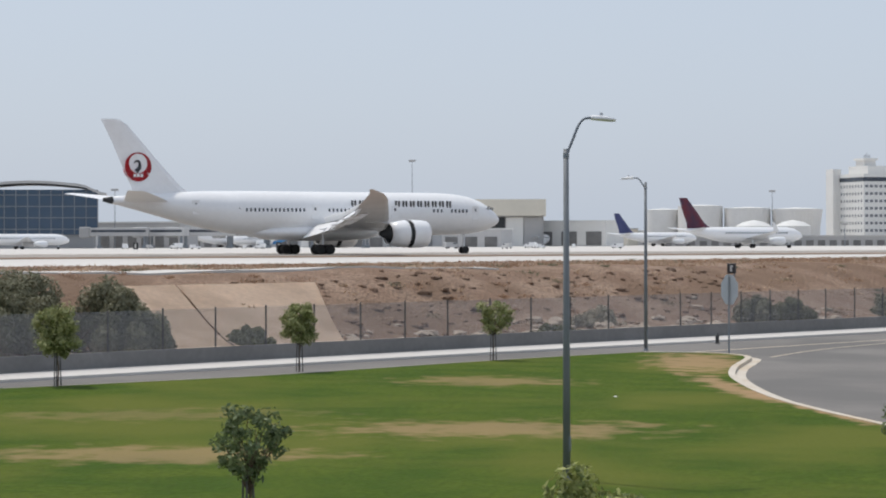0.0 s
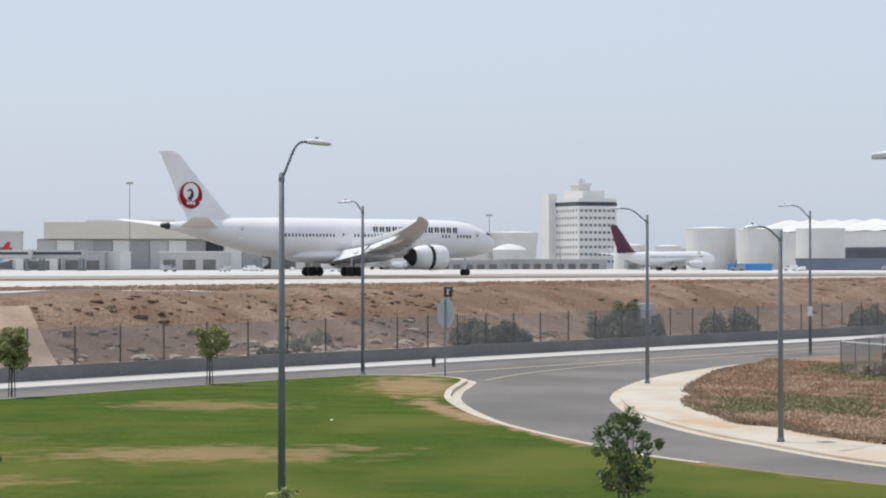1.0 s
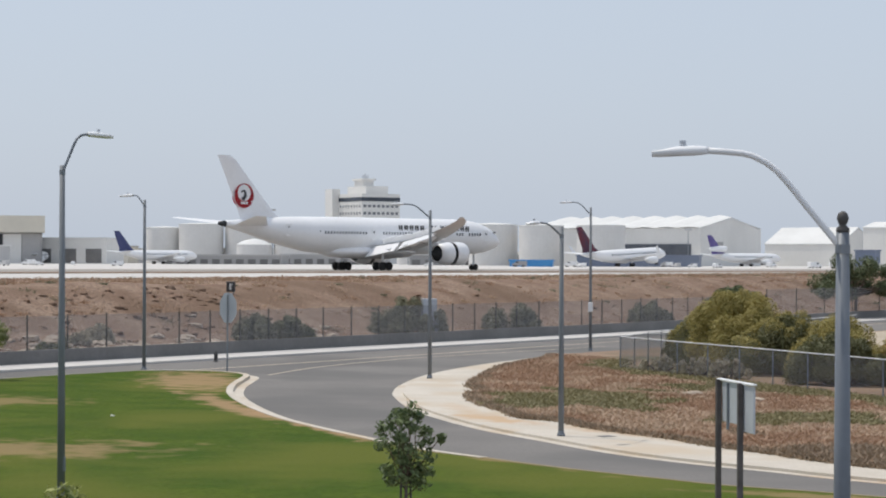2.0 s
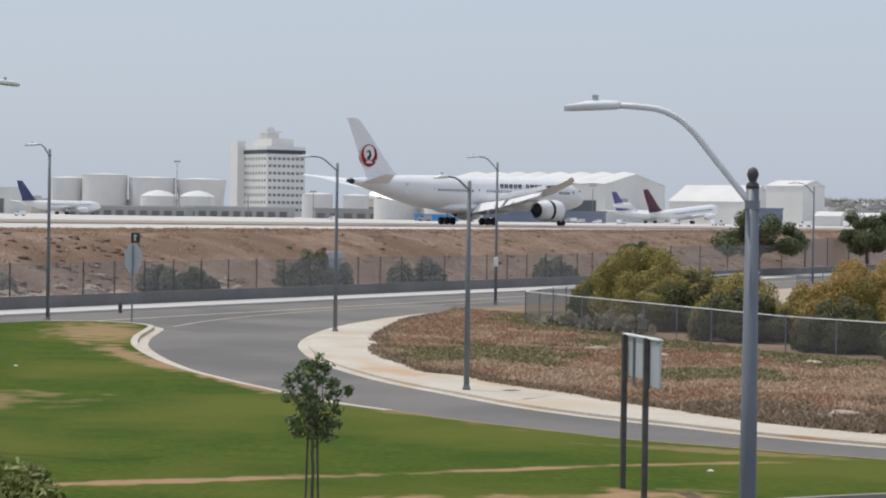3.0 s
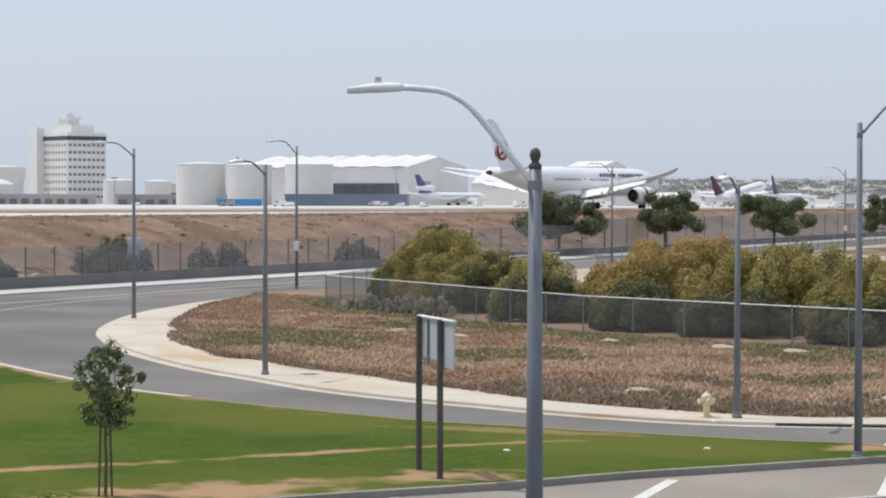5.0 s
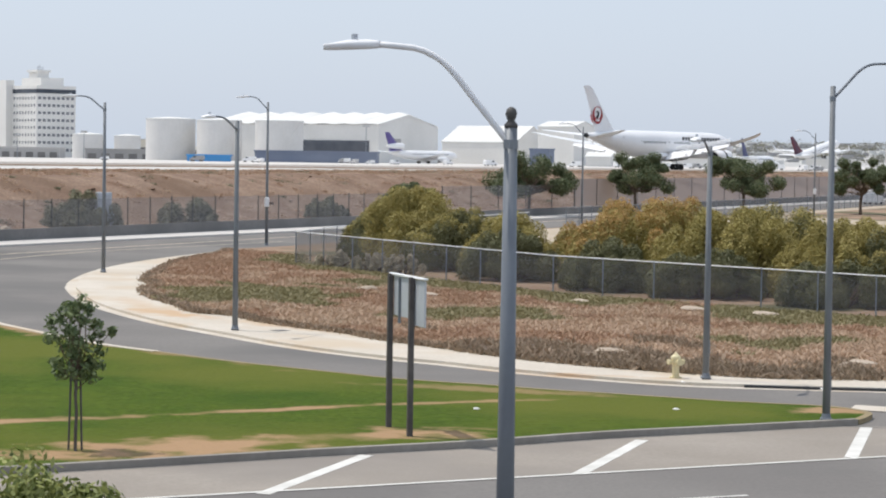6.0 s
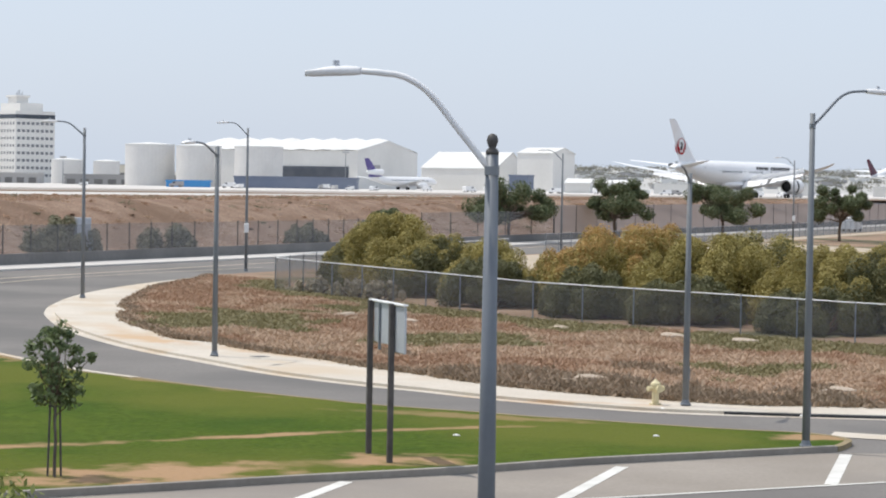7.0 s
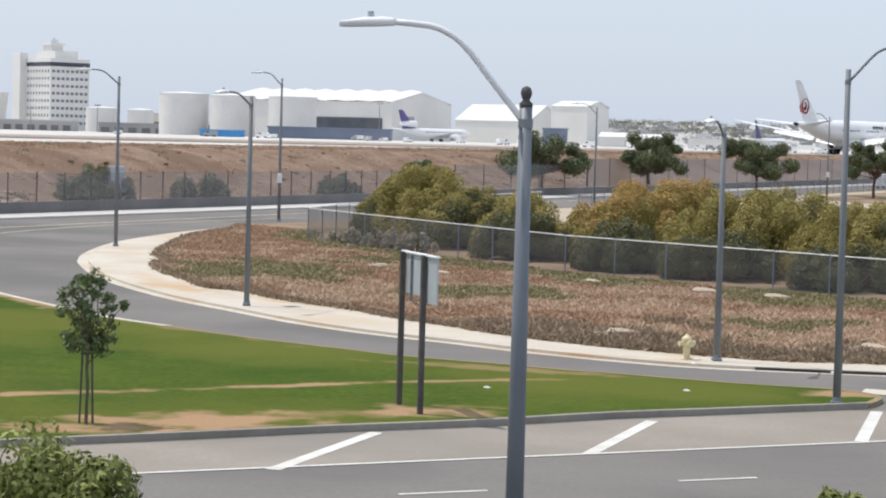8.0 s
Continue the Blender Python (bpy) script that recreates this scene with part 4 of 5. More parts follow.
block(-20.8, 930, 42, 16, 15.0, 14, "lowgrey", "building", "broad grey cargo building with a pale roof edge", openings=3)


def cargo_hangar():
    """A very wide hangar: a deep cream fascia over a row of tall grey door leaves."""
    p = polar(-16.4, 960)
    a = thing("cargo_hangar", pose(p.x, p.y, FIELD - 0.2, 0, 0, 14), "wide cargo hangar with a deep cream fascia over grey doors", "building")
    bm = B()
    box(bm, (0, 12, 6.4), (92, 24, 12.8))
    part("wall", bm, M["lowgrey"], a)
    bm = B()
    box(bm, (2, 11, 16.2), (90, 28, 6.8))
    part("fascia", bm, M["cream"], a, "deep cream fascia")
    bm = B()
    box(bm, (-8, 10, 20.1), (36, 20, 1.2))
    part("roof_unit", bm, M["building"], a)
    for k in range(12):
        bm = B()
        box(bm, (-42 + k * 7.6, -0.2 - 0.25 * (k % 2), 6.1), (7.2, 0.3, 12.0))
        # leaf 9 is closed too; its dark colour stands for a bay's inner shade
        part("door_leaf", bm, M["dark" if k == 9 else ("building" if k % 3 == 1 else "lowgrey")], a, "door leaf coloured dark for the shade of an open bay" if k == 9 else "")


cargo_hangar()
block(-21.7, 880, 36, 14, 7.0, -8, "lowgrey", "roof", "grey pier building with dark gates", openings=7)


def far_sheds():
    """Low pale buildings that close the airfield's far side."""
    r2 = random.Random(21)
    for k in range(27):
        b = -28 + k * 1.32 + r2.uniform(-0.3, 0.3)
        if -7.2 < b < -4.4:
            continue
        block(b, r2.uniform(1080, 1260), r2.uniform(22, 40), 12, r2.uniform(5, 10), r2.uniform(-15, 5), r2.choice(("building", "cream", "lowgrey", "building")), r2.choice(("roof", "lowgrey")), r2.choice(("low pale building across the airfield", "plain low building across the airfield")), openings=r2.choice((0, 3, 5)))


far_sheds()
block(-23.4, 830, 34, 12, 9.0, -8, "lowgrey", "roof", "grey gate building beside the terminal", openings=6)


def terminal():
    p = polar(-26.4, 800)
    a = thing("terminal", pose(p.x, p.y, FIELD - 0.15, 0, 0, 24), "blue glass terminal with a wavy grey roof", "building")
    bm = B()
    box(bm, (0, 0, 12.2), (50, 30, 15))
    part("glass_wall", bm, M["curtain"], a, "blue curtain wall")
    bm = B()
    box(bm, (0, 0, 2.4), (48, 28, 4.8))
    part("ground_storey", bm, M["lowgrey"], a)
    bm = B()
    rings = []
    for i in range(25):
        x = -28 + i * 56 / 24
        z = 21.0 + 0.8 * math.sin(x * 0.12 + 1.2) - 2.6 * smooth(19, 28, x)
        rings.append([(x, -17, z), (x, -17, z + 0.9), (x, 17, z + 0.9), (x, 17, z)])
    loft(bm, rings)
    bmesh.ops.recalc_face_normals(bm, faces=bm.faces)
    part("roof", bm, M["lowgrey"], a, "wavy grey roof")
    for k in range(14):
        bm = B()
        box(bm, (-25 + k * 3.85, -15.1, 12.2), (0.25, 0.3, 15))
        part("mullion", bm, M["galv"], a)
    for k in range(4):
        bm = B()
        box(bm, (0, -15.15, 6.5 + k * 3.8), (50, 0.3, 0.3))
        part("transom", bm, M["galv"], a)
    bm = B()
    box(bm, (-32, 4, 10), (14, 26, 20))
    part("service_core", bm, M["lowgrey"], a)


terminal()


def jet_bridge(bearing, dist, turn, label="pale covered jet bridge on a wheeled leg"):
    p = polar(bearing, dist)
    a = thing("jet_bridge", pose(p.x, p.y, FIELD - 0.1, 0, 0, turn), label, "jet bridge", "jet bridges")
    bm = B()
    box(bm, (0, 0, 5.4), (20, 2.8, 2.8), None, 0.15)
    part("tunnel", bm, M["lowgrey"], a)
    bm = B()
    box(bm, (-11.2, 0, 5.3), (3.4, 4.0, 3.6), None, 0.3)
    part("cab", bm, M["lowgrey"], a)
    for x in (-6.5, 8.5):
        bm = B()
        box(bm, (x, -1.1, 2.0), (0.6, 0.6, 4.0))
        box(bm, (x, 1.1, 2.0), (0.6, 0.6, 4.0))
        box(bm, (x, 0, 0.5), (1.4, 3.2, 0.9))
        part("leg", bm, M["galv"], a)
    bm = B()
    box(bm, (0, -1.42, 5.7), (18, 0.1, 0.8))
    part("window_strip", bm, M["window"], a)


for b, t in ((-24.1, 15), (-23.0, -20), (-22.0, 12), (-21.0, -15), (-20.0, 10), (-18.6, -12)):
    jet_bridge(b, 770, t)


def light_mast(bearing, dist, h, label="tall apron floodlight mast"):
    p = polar(bearing, dist)
    a = thing("floodlight_mast", pose(p.x, p.y, FIELD - 0.15), label, "light mast")
    bm = B()
    tube(bm, [(0, 0, 0), (0, 0, h)], [0.2, 0.1], 8)
    part("mast", bm, M["galv"], a)
    bm = B()
    box(bm, (0, 0, h + 0.5), (2.6, 1.0, 0.8), None, 0.1)
    part("floodlight", bm, M["lowgrey"], a)


for b, d, h in ((-8.05, 960, 22), (-24.2, 820, 20), (-16.9, 900, 33), (-2.9, 940, 12), (-1.9, 940, 11), (-6.3, 900, 8), (2.2, 850, 13), (-4.7, 920, 10)):
    light_mast(b, d, h)


def town():
    """The far rise with its roofs and trees, past the airfield's end."""
    bm = B()
    rows = []
    for j, (d, f) in enumerate(((1900, 0), (2150, 0.55), (2500, 1.0), (3000, 1.05), (3600, 0.6))):
        row = []
        for i in range(81):
            b = -40 + i * 1.0
            fade = smooth(3.5, 8.5, b) * 0.85 + 0.15
            p = polar(b, d)
            row.append(bm.verts.new((p.x, p.y, FIELD - 1 + f * fade * (24 + 3 * noise.noise((b * 0.4, d * 0.01, 0))))))
        rows.append(row)
    for a, b in zip(rows, rows[1:]):
        for i in range(80):
            bm.faces.new((a[i], b[i], b[i + 1], a[i + 1]))
    bmesh.ops.recalc_face_normals(bm, faces=bm.faces)
    tagged(part("backdrop_hill", bm, M["shaft"], smooth=True), "low hazy rise with scattered houses beyond the airfield", "hill", "", "structure")
    rng = random.Random(5)
    for name, mt, lab, cnt in (("distant_houses", "roof", "scattered pale house roofs on the far rise", 220), ("distant_houses", "lowgrey", "scattered grey houses on the far rise", 200)):
        bm = B()
        for _ in range(cnt):
            b, d = rng.uniform(6.5, 24), rng.uniform(1950, 2480)
            f = (0.55 * (d - 1900) / 250) if d < 2150 else 0.55 + 0.45 * (d - 2150) / 350
            p = polar(b, d)
            s = rng.uniform(6, 15)
            box(bm, (p.x, p.y, FIELD - 1 + f * (smooth(3.5, 8.5, b) * 0.85 + 0.15) * 24 + 1.2), (s, s * 0.7, rng.uniform(2.5, 5)))
        tagged(part(name, bm, M[mt]), lab, "houses", "", "stuff")
    blobs = []
    for _ in range(420):
        b, d = rng.uniform(5.5, 24), rng.uniform(1950, 2490)
        f = (0.55 * (d - 1900) / 250) if d < 2150 else 0.55 + 0.45 * (d - 2150) / 350
        p = polar(b, d)
        r = rng.uniform(3, 7)
        blobs.append(((p.x, p.y, FIELD + f * (smooth(3.5, 8.5, b) * 0.85 + 0.15) * 24 + 1.5), (r * 1.6, r, r * 0.6)))
    me = leaf_mesh("distant_trees", blobs, 60, 1.0, rng, shell=0.2)
    me.materials.append(LEAF["hazed_scrub"])
    tagged(new("distant_trees", me), "haze-paled grey-green trees scattered over the far rise", "trees", "", "stuff")


# ---- foliage ----
def leaf_mesh(name, blobs, per, size, rng, flat=0.0, shell=0.55):
    """Small pointed leaves scattered through the outer part of clumps. per: leaves for each clump of unit area."""
    gen = np.random.default_rng(rng.randrange(1 << 30))
    n = max(8, int(per))
    cs = np.repeat(np.array([tuple(c) for c, r in blobs]), n, 0)
    rs = np.repeat(np.array([tuple(r) for c, r in blobs]), n, 0)
    d = gen.normal(size=cs.shape)
    d /= np.linalg.norm(d, axis=1, keepdims=True)
    k = shell + (1.05 - shell) * gen.random((len(cs), 1)) ** 0.6
    p = cs + d * rs * k
    nrm = d + gen.normal(size=cs.shape) * 0.6 + np.array((0, 0, flat))
    nrm /= np.linalg.norm(nrm, axis=1, keepdims=True)
    a = np.cross(nrm, gen.normal(size=cs.shape))
    a /= np.linalg.norm(a, axis=1, keepdims=True) + 1e-9
    b = np.cross(nrm, a)
    s = size * gen.uniform(0.6, 1.35, (len(cs), 1))
    vs = np.stack((p - a * s, p + b * s * 0.42, p + a * s, p - b * s * 0.42), 1).reshape(-1, 3)
    me = bpy.data.meshes.new(name)
    me.from_pydata(vs.tolist(), [], np.arange(len(vs)).reshape(-1, 4).tolist())
    return me


def leaf_part(name, blobs, per, size, material, parent, rng, label="", shell=0.55):
    me = leaf_mesh(name, blobs, per, size, rng, shell=shell)
    me.materials.append(material)
    ob = new(name, me)
    ob.parent = parent
    if label:
        ob["label"] = label
    return ob


def limb_mesh(bm, base, tip, r0, r1, rng, bend=0.12, n=5):
    pts = []
    for i in range(n + 1):
        t = i / n
        p = Vector(base).lerp(Vector(tip), t)
        w = bend * math.sin(math.pi * t)
        pts.append(p + Vector((rng.uniform(-w, w), rng.uniform(-w, w), 0)))
    tube(bm, pts, [r0 + (r1 - r0) * i / n for i in range(n + 1)], 7)


def young_tree(x, y, h, wide, leaf, label, seed, low=0.42, per=75, size=0.075, clumps=24, stray=True):
    """A staked street tree: thin trunk, three stakes, limbs and an uneven, airy crown that is widest above its middle."""
    rng = random.Random(seed)
    a = thing("young_tree", pose(x, y, near_z(x, y) + 0.12), label, "tree", "staked young trees")
    bm = B()
    limb_mesh(bm, (0, 0, 0), (0.04, 0, h * 0.6), 0.04, 0.028, rng, 0.04)
    blobs = []
    for k in range(clumps):
        t = (k + rng.random()) / clumps
        ang = k * 2.4 + rng.uniform(-0.5, 0.5)
        rad = wide * 0.5 * rng.uniform(0.3, 0.86) * (0.22 + 0.78 * math.sin(math.pi * min(1, 0.12 + t * 0.8)) ** 0.8)
        c = Vector((rad * math.cos(ang), rad * math.sin(ang), h * (low + (0.95 - low) * t)))
        limb_mesh(bm, (0.02, 0, h * rng.uniform(0.36, 0.55)), c, 0.018, 0.006, rng, 0.06, 4)
        s = wide * rng.uniform(0.11, 0.2)
        blobs.append((c, (s, s, s * rng.uniform(0.6, 0.95))))
    if stray:   # one limb that strays from the crown
        c = Vector((wide * 0.52, 0.1, h * (low + 0.3)))
        limb_mesh(bm, (0.03, 0, h * 0.5), c, 0.018, 0.006, rng, 0.05, 5)
        blobs.append((c, (wide * 0.08,) * 3))
    part("trunk", bm, M["bark"], a)
    for sx, sy in ((-0.15, 0.0), (0.14, 0.05), (0.02, -0.15)):
        bm = B()
        tube(bm, [(sx, sy, 0), (sx * 0.7, sy * 0.7, h * 0.5)], 0.025, 7)
        part("stake", bm, M["post_dark"], a, "dark wooden stake")
    bm = B()
    box(bm, (0, 0, h * 0.45), (0.3, 0.03, 0.04))
    part("tie", bm, M["dark"], a)
    leaf_part("crown", blobs, per, size, LEAF[leaf], a, rng, shell=0.0)
    return a


def round_tree(x, y, z, h, wide, seed, label):
    """A grown tree with a forked trunk and a broad, broken crown."""
    rng = random.Random(seed)
    a = thing("tree", pose(x, y, z), label, "tree", "roadside trees")
    bm = B()
    limb_mesh(bm, (0, 0, 0), (0.1, 0, h * 0.42), 0.2, 0.14, rng, 0.1)
    blobs = []
    for k in range(30):
        ang = rng.uniform(0, 6.28)
        t = rng.random()
        rad = wide * 0.5 * (0.25 + 0.7 * rng.random() ** 0.7) * (1.0 - 0.55 * max(0, t - 0.4))
        c = Vector((rad * math.cos(ang), rad * math.sin(ang), h * (0.4 + 0.5 * t)))
        limb_mesh(bm, (0.1 * rng.random(), 0, h * rng.uniform(0.3, 0.45)), c, 0.08, 0.025, rng, 0.3)
        s = wide * rng.uniform(0.065, 0.12)
        blobs.append((c, (s * 1.1, s * 1.1, s * 0.85)))
    part("trunk", bm, M["bark"], a)
    leaf_part("crown", blobs, 420, 0.15, LEAF["green"], a, rng, shell=0.3)
    leaf_part("shaded_leaves", [(c - Vector((0, 0, r[2] * 0.4)), tuple(v * 0.75 for v in r)) for c, r in blobs], 130, 0.2, LEAF["dark"], a, rng, shell=0.2)
    return a


def bush(x, y, z, w, d, h, leaf, label, seed, per=320, size=0.13, clumps=26, top=None, name="bush", turn=0):
    """A dense shrub of many clumps that reach the ground, with stems inside."""
    rng = random.Random(seed)
    a = thing(name, pose(x, y, z, 0, 0, turn), label, "bush", "")
    blobs, tips = [], []
    bm = B()
    for k in range(clumps):
        ang, q = rng.uniform(0, 6.28), math.sqrt(rng.random())
        px, py = 0.5 * w * q * math.cos(ang), 0.5 * d * q * math.sin(ang)
        roof = h * (1 - 0.5 * q ** 2.2) * rng.uniform(0.82, 1.05)
        s = min(w, d, h) * rng.uniform(0.15, 0.25)
        blobs.append(((px, py, max(s * 0.5, roof - s * 1.15)), (s * 0.95, s * 0.95, s * 1.2)))
        if roof - s > 1.6 * s:
            blobs.append(((px * 1.05, py * 1.05, (roof - s) * 0.45), (s * 1.1, s * 1.1, s)))
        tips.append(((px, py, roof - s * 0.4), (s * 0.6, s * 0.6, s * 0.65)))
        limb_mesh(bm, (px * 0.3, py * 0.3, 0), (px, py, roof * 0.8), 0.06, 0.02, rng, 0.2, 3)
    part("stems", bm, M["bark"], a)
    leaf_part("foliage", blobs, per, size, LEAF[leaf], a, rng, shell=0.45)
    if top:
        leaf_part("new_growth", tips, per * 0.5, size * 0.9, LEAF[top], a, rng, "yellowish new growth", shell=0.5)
    return a


def tufts(name, places, h, w, material, label, rng, blades=4, lean=0.45):
    """Blades of dry or green growth as one object."""
    vs, fs = [], []
    for x, y, z, k in places:
        for _ in range(blades):
            a = rng.uniform(0, 6.28)
            hh, ww = h * k * rng.uniform(0.6, 1.3), w * rng.uniform(0.6, 1.4)
            bx, by = x + rng.gauss(0, w * 2), y + rng.gauss(0, w * 2)
            lx, ly = rng.gauss(0, hh * lean), rng.gauss(0, hh * lean)
            i = len(vs)
            vs += [(bx - ww * math.cos(a), by - ww * math.sin(a), z - 0.03), (bx + ww * math.cos(a), by + ww * math.sin(a), z - 0.03), (bx + lx, by + ly, z + hh)]
            fs.append((i, i + 1, i + 2))
    me = bpy.data.meshes.new(name)
    me.from_pydata(vs, [], fs)
    me.materials.append(material)
    return tagged(new(name, me), label, "plants", "", "stuff")


town()

# the verge behind the pavement, up to the street
def inside(x, y, poly):
    r = False
    for i in range(len(poly)):
        (x1, y1), (x2, y2) = poly[i - 1], poly[i]
        if (y1 > y) != (y2 > y) and x < (x2 - x1) * (y - y1) / (y2 - y1) + x1:
            r = not r
    return r


def verge():
    back = [(p.x, p.y) for p in spline(WALK_BACK)]
    rest = [(p.x, p.y) for p in (street(u, -18) for u in (-15, 0, 40, 100, 200, 420))] + [(330, 290), (140, 80), (60, 72)]
    sheet("verge", back + rest, 0.16, M["verge"], "dry brown verge with patches of creeper", skirt=0.3)
    lot = [tuple(street(u, -18.8)) for u in (-2, 36, 100, 260)] + [(260, 330), (170, 230), (70, 110), (30, 130), (14, 138)]
    sheet("sandy_lot", lot, 0.19, M["sand"], "pale sandy lot behind the hedge")
    rng = random.Random(11)
    edge_line = [(29.5, 96), (26, 98.5), (13.3, 109.9), (1.2, 131.3), (2, 140)]
    poly = back[6:] + [(-1.5, 146), (2, 140), (1.2, 131.3), (13.5, 110), (26, 98.5), (40, 88)]
    near_pts = np.array(back)
    far_pts = np.array([tuple(p) for p in spline(edge_line, 12)])
    sets = {"straw": [], "russet": [], "creeper": [], "shade_weed": []}
    while sum(len(v) for v in sets.values()) < 26000:
        x, y = rng.uniform(-7, 38), rng.uniform(70, 146)
        if not inside(x, y, poly):
            continue
        d1 = np.sqrt(((near_pts - (x, y)) ** 2).sum(1).min())
        d2 = np.sqrt(((far_pts - (x, y)) ** 2).sum(1).min())
        f = d1 / (d1 + d2) + 0.24 * noise.noise((x * 0.2, y * 0.1, 1.0)) + 0.12 * noise.noise((x * 0.7, y * 0.4, 7.0))
        n1, n2 = noise.noise((x * 0.16, y * 0.09, 4.0)), noise.noise((x * 0.5, y * 0.3, 9.0))
        tip = math.hypot((x + 1.2) / 5.5, (y - 104) / 8.0) + 0.5 * n2 + 0.3 * n1   # green patch in the bend
        if tip < 0.75 or f > 0.83 or n1 + 0.35 * n2 > 0.44:
            key = "creeper"
        elif f < 0.2 and x > 5 and n1 > -0.25:
            key = "shade_weed"
        else:
            key = "straw" if n2 + 0.6 * n1 > (-0.22 if y < 100 else 0.12) else "russet"
        sets[key].append((x, y, near_z(x, y) + 0.16, rng.uniform(0.5, 1.2)))
    tufts("dry_grass", sets["straw"], 0.13, 0.06, LEAF["straw"], "pale dry grass on the verge", rng, 6, 1.3)
    tufts("dry_weeds", sets["russet"], 0.13, 0.07, LEAF["russet"], "russet dead weeds on the verge", rng, 6, 1.3)
    tufts("creeper", sets["creeper"], 0.12, 0.1, LEAF["creeper"], "olive green creeper on the verge", rng, 6, 1.2)
    tufts("low_weeds", sets["shade_weed"], 0.2, 0.08, LEAF["shade_weed"], "dark grey-brown weeds along the pavement", rng, 5, 0.8)
    # ragged edge where the growth creeps over the pavement
    edge = []
    for p in spline(WALK_BACK, 30):
        for _ in range(7):
            w = 0.55 + 0.6 * noise.noise((p.x * 0.5, p.y * 0.5, 3))
            edge.append((p.x + rng.uniform(-0.25, 0.45) * w, p.y + rng.uniform(-0.5, 0.5) * w, near_z(p.x, p.y) + 0.15, rng.uniform(0.5, 1.0)))
    tufts("edge_weeds", edge, 0.14, 0.07, LEAF["shade_weed"], "ragged weeds along the pavement edge", rng, 4, 0.9)
    # low dry clumps that roughen the bank
    for nm, key, cnt, lab in (("dry_clumps", "straw", 700, "low straw-coloured clumps on the bank"), ("dead_scrub", "russet", 520, "low russet dead scrub on the bank"), ("green_scrub", "sage", 260, "low grey-green scrub on the bank")):
        blobs = []
        for _ in range(cnt):
            p = street(rng.uniform(-105, 300), 4 + 30 * rng.random() ** 1.1)
            r = rng.uniform(0.25, 0.85)
            blobs.append(((p.x, p.y, land_z(p.x, p.y) + r * 0.08), (r * 1.5, r, r * 0.35)))
        me = leaf_mesh(nm, blobs, 70, 0.085, rng, shell=0.1)
        me.materials.append(LEAF[key])
        tagged(new(nm, me), lab, "plants", "", "stuff")
    # bank growth
    sets = {"straw": [], "russet": [], "creeper": []}
    for _ in range(9000):
        u, n = rng.uniform(-110, 330), 19 + 30 * rng.random() ** 1.3
        p = street(u, n)
        v = noise.noise((p.x * 0.06, p.y * 0.06, 2)) + 0.3 * rng.uniform(-1, 1)
        sets["creeper" if v > 0.42 else ("straw" if v > -0.05 else "russet")].append((p.x, p.y, land_z(p.x, p.y), rng.uniform(0.5, 1.3)))
    tufts("dry_grass", sets["straw"], 0.15, 0.08, LEAF["straw"], "pale dry grass on the airfield bank", rng)
    tufts("dry_weeds", sets["russet"], 0.14, 0.1, LEAF["russet"], "russet weeds on the airfield bank", rng)


verge()


# ---- fences ----
def fabric_mat(name, low, high, tone=0.2):
    m = bpy.data.materials.new(name)
    m.use_nodes = True
    N, L = m.node_tree.nodes, m.node_tree.links
    p = N["Principled BSDF"]
    p.inputs["Base Color"].default_value, p.inputs["Roughness"].default_value, p.inputs["Metallic"].default_value = (tone, tone, tone * 1.06, 1), 0.7, 0.2
    tr, mx = N.new("ShaderNodeBsdfTransparent"), N.new("ShaderNodeMixShader")
    nz = N.new("ShaderNodeTexNoise")
    nz.inputs["Scale"].default_value = 0.4
    mr = N.new("ShaderNodeMapRange")
    mr.inputs["To Min"].default_value, mr.inputs["To Max"].default_value = low, high
    L.new(nz.outputs["Fac"], mr.inputs["Value"])
    L.new(mr.outputs["Result"], mx.inputs["Fac"])
    L.new(tr.outputs["BSDF"], mx.inputs[1])
    L.new(p.outputs["BSDF"], mx.inputs[2])
    L.new(mx.outputs["Shader"], N["Material Output"].inputs["Surface"])
    return m


FABRIC_CLOSE = fabric_mat("taut_woven_fabric", 0.46, 0.6, 0.34)
FABRIC, FABRIC_DENSE = fabric_mat("chain_link_fabric", 0.25, 0.34, 0.19), fabric_mat("close_woven_fabric", 0.3, 0.46, 0.29)


def fence(name, line, h, step, label, base=near_z, lift=0.15, post_r=0.035, rail=True, arm=False, post_mat="galv", rail_mat="galv", fabric=FABRIC):
    """Posts, a top rail and woven wire along a line in the plan."""
    a = thing(name, pose(0, 0, 0), label, "fence")
    pm = bpy.data.meshes.new("post")
    bm = B()
    tube(bm, [(0, 0, -0.2), (0, 0, h + 0.05)], post_r, 7)
    if arm:
        tube(bm, [(0, 0, h), (-0.25, 0.12, h + 0.35)], post_r * 0.8, 5)
    bm.to_mesh(pm)
    bm.free()
    pm.materials.append(M[post_mat])
    pts = [Vector(p) for p in line]
    acc = []
    for p, q in zip(pts, pts[1:]):
        n = max(1, round((q - p).length / step))
        acc += [p.lerp(q, i / n) for i in range(n)]
    acc.append(pts[-1])
    tops = []
    for p in acc:
        o = new("post", pm)
        o.parent = a
        z = base(p.x, p.y) + lift
        o.location = (p.x, p.y, z)
        tops.append((p.x, p.y, z + h))
    if rail:
        bm = B()
        tube(bm, tops, post_r * 0.8, 6)
        part("top_rail", bm, M[rail_mat], a)
    bm = B()
    loft(bm, [[(x, y, z - h + 0.03), (x, y, z - 0.02)] for x, y, z in tops], closed=False)
    part("wire_fabric", bm, fabric, a, "grey woven wire")
    return a


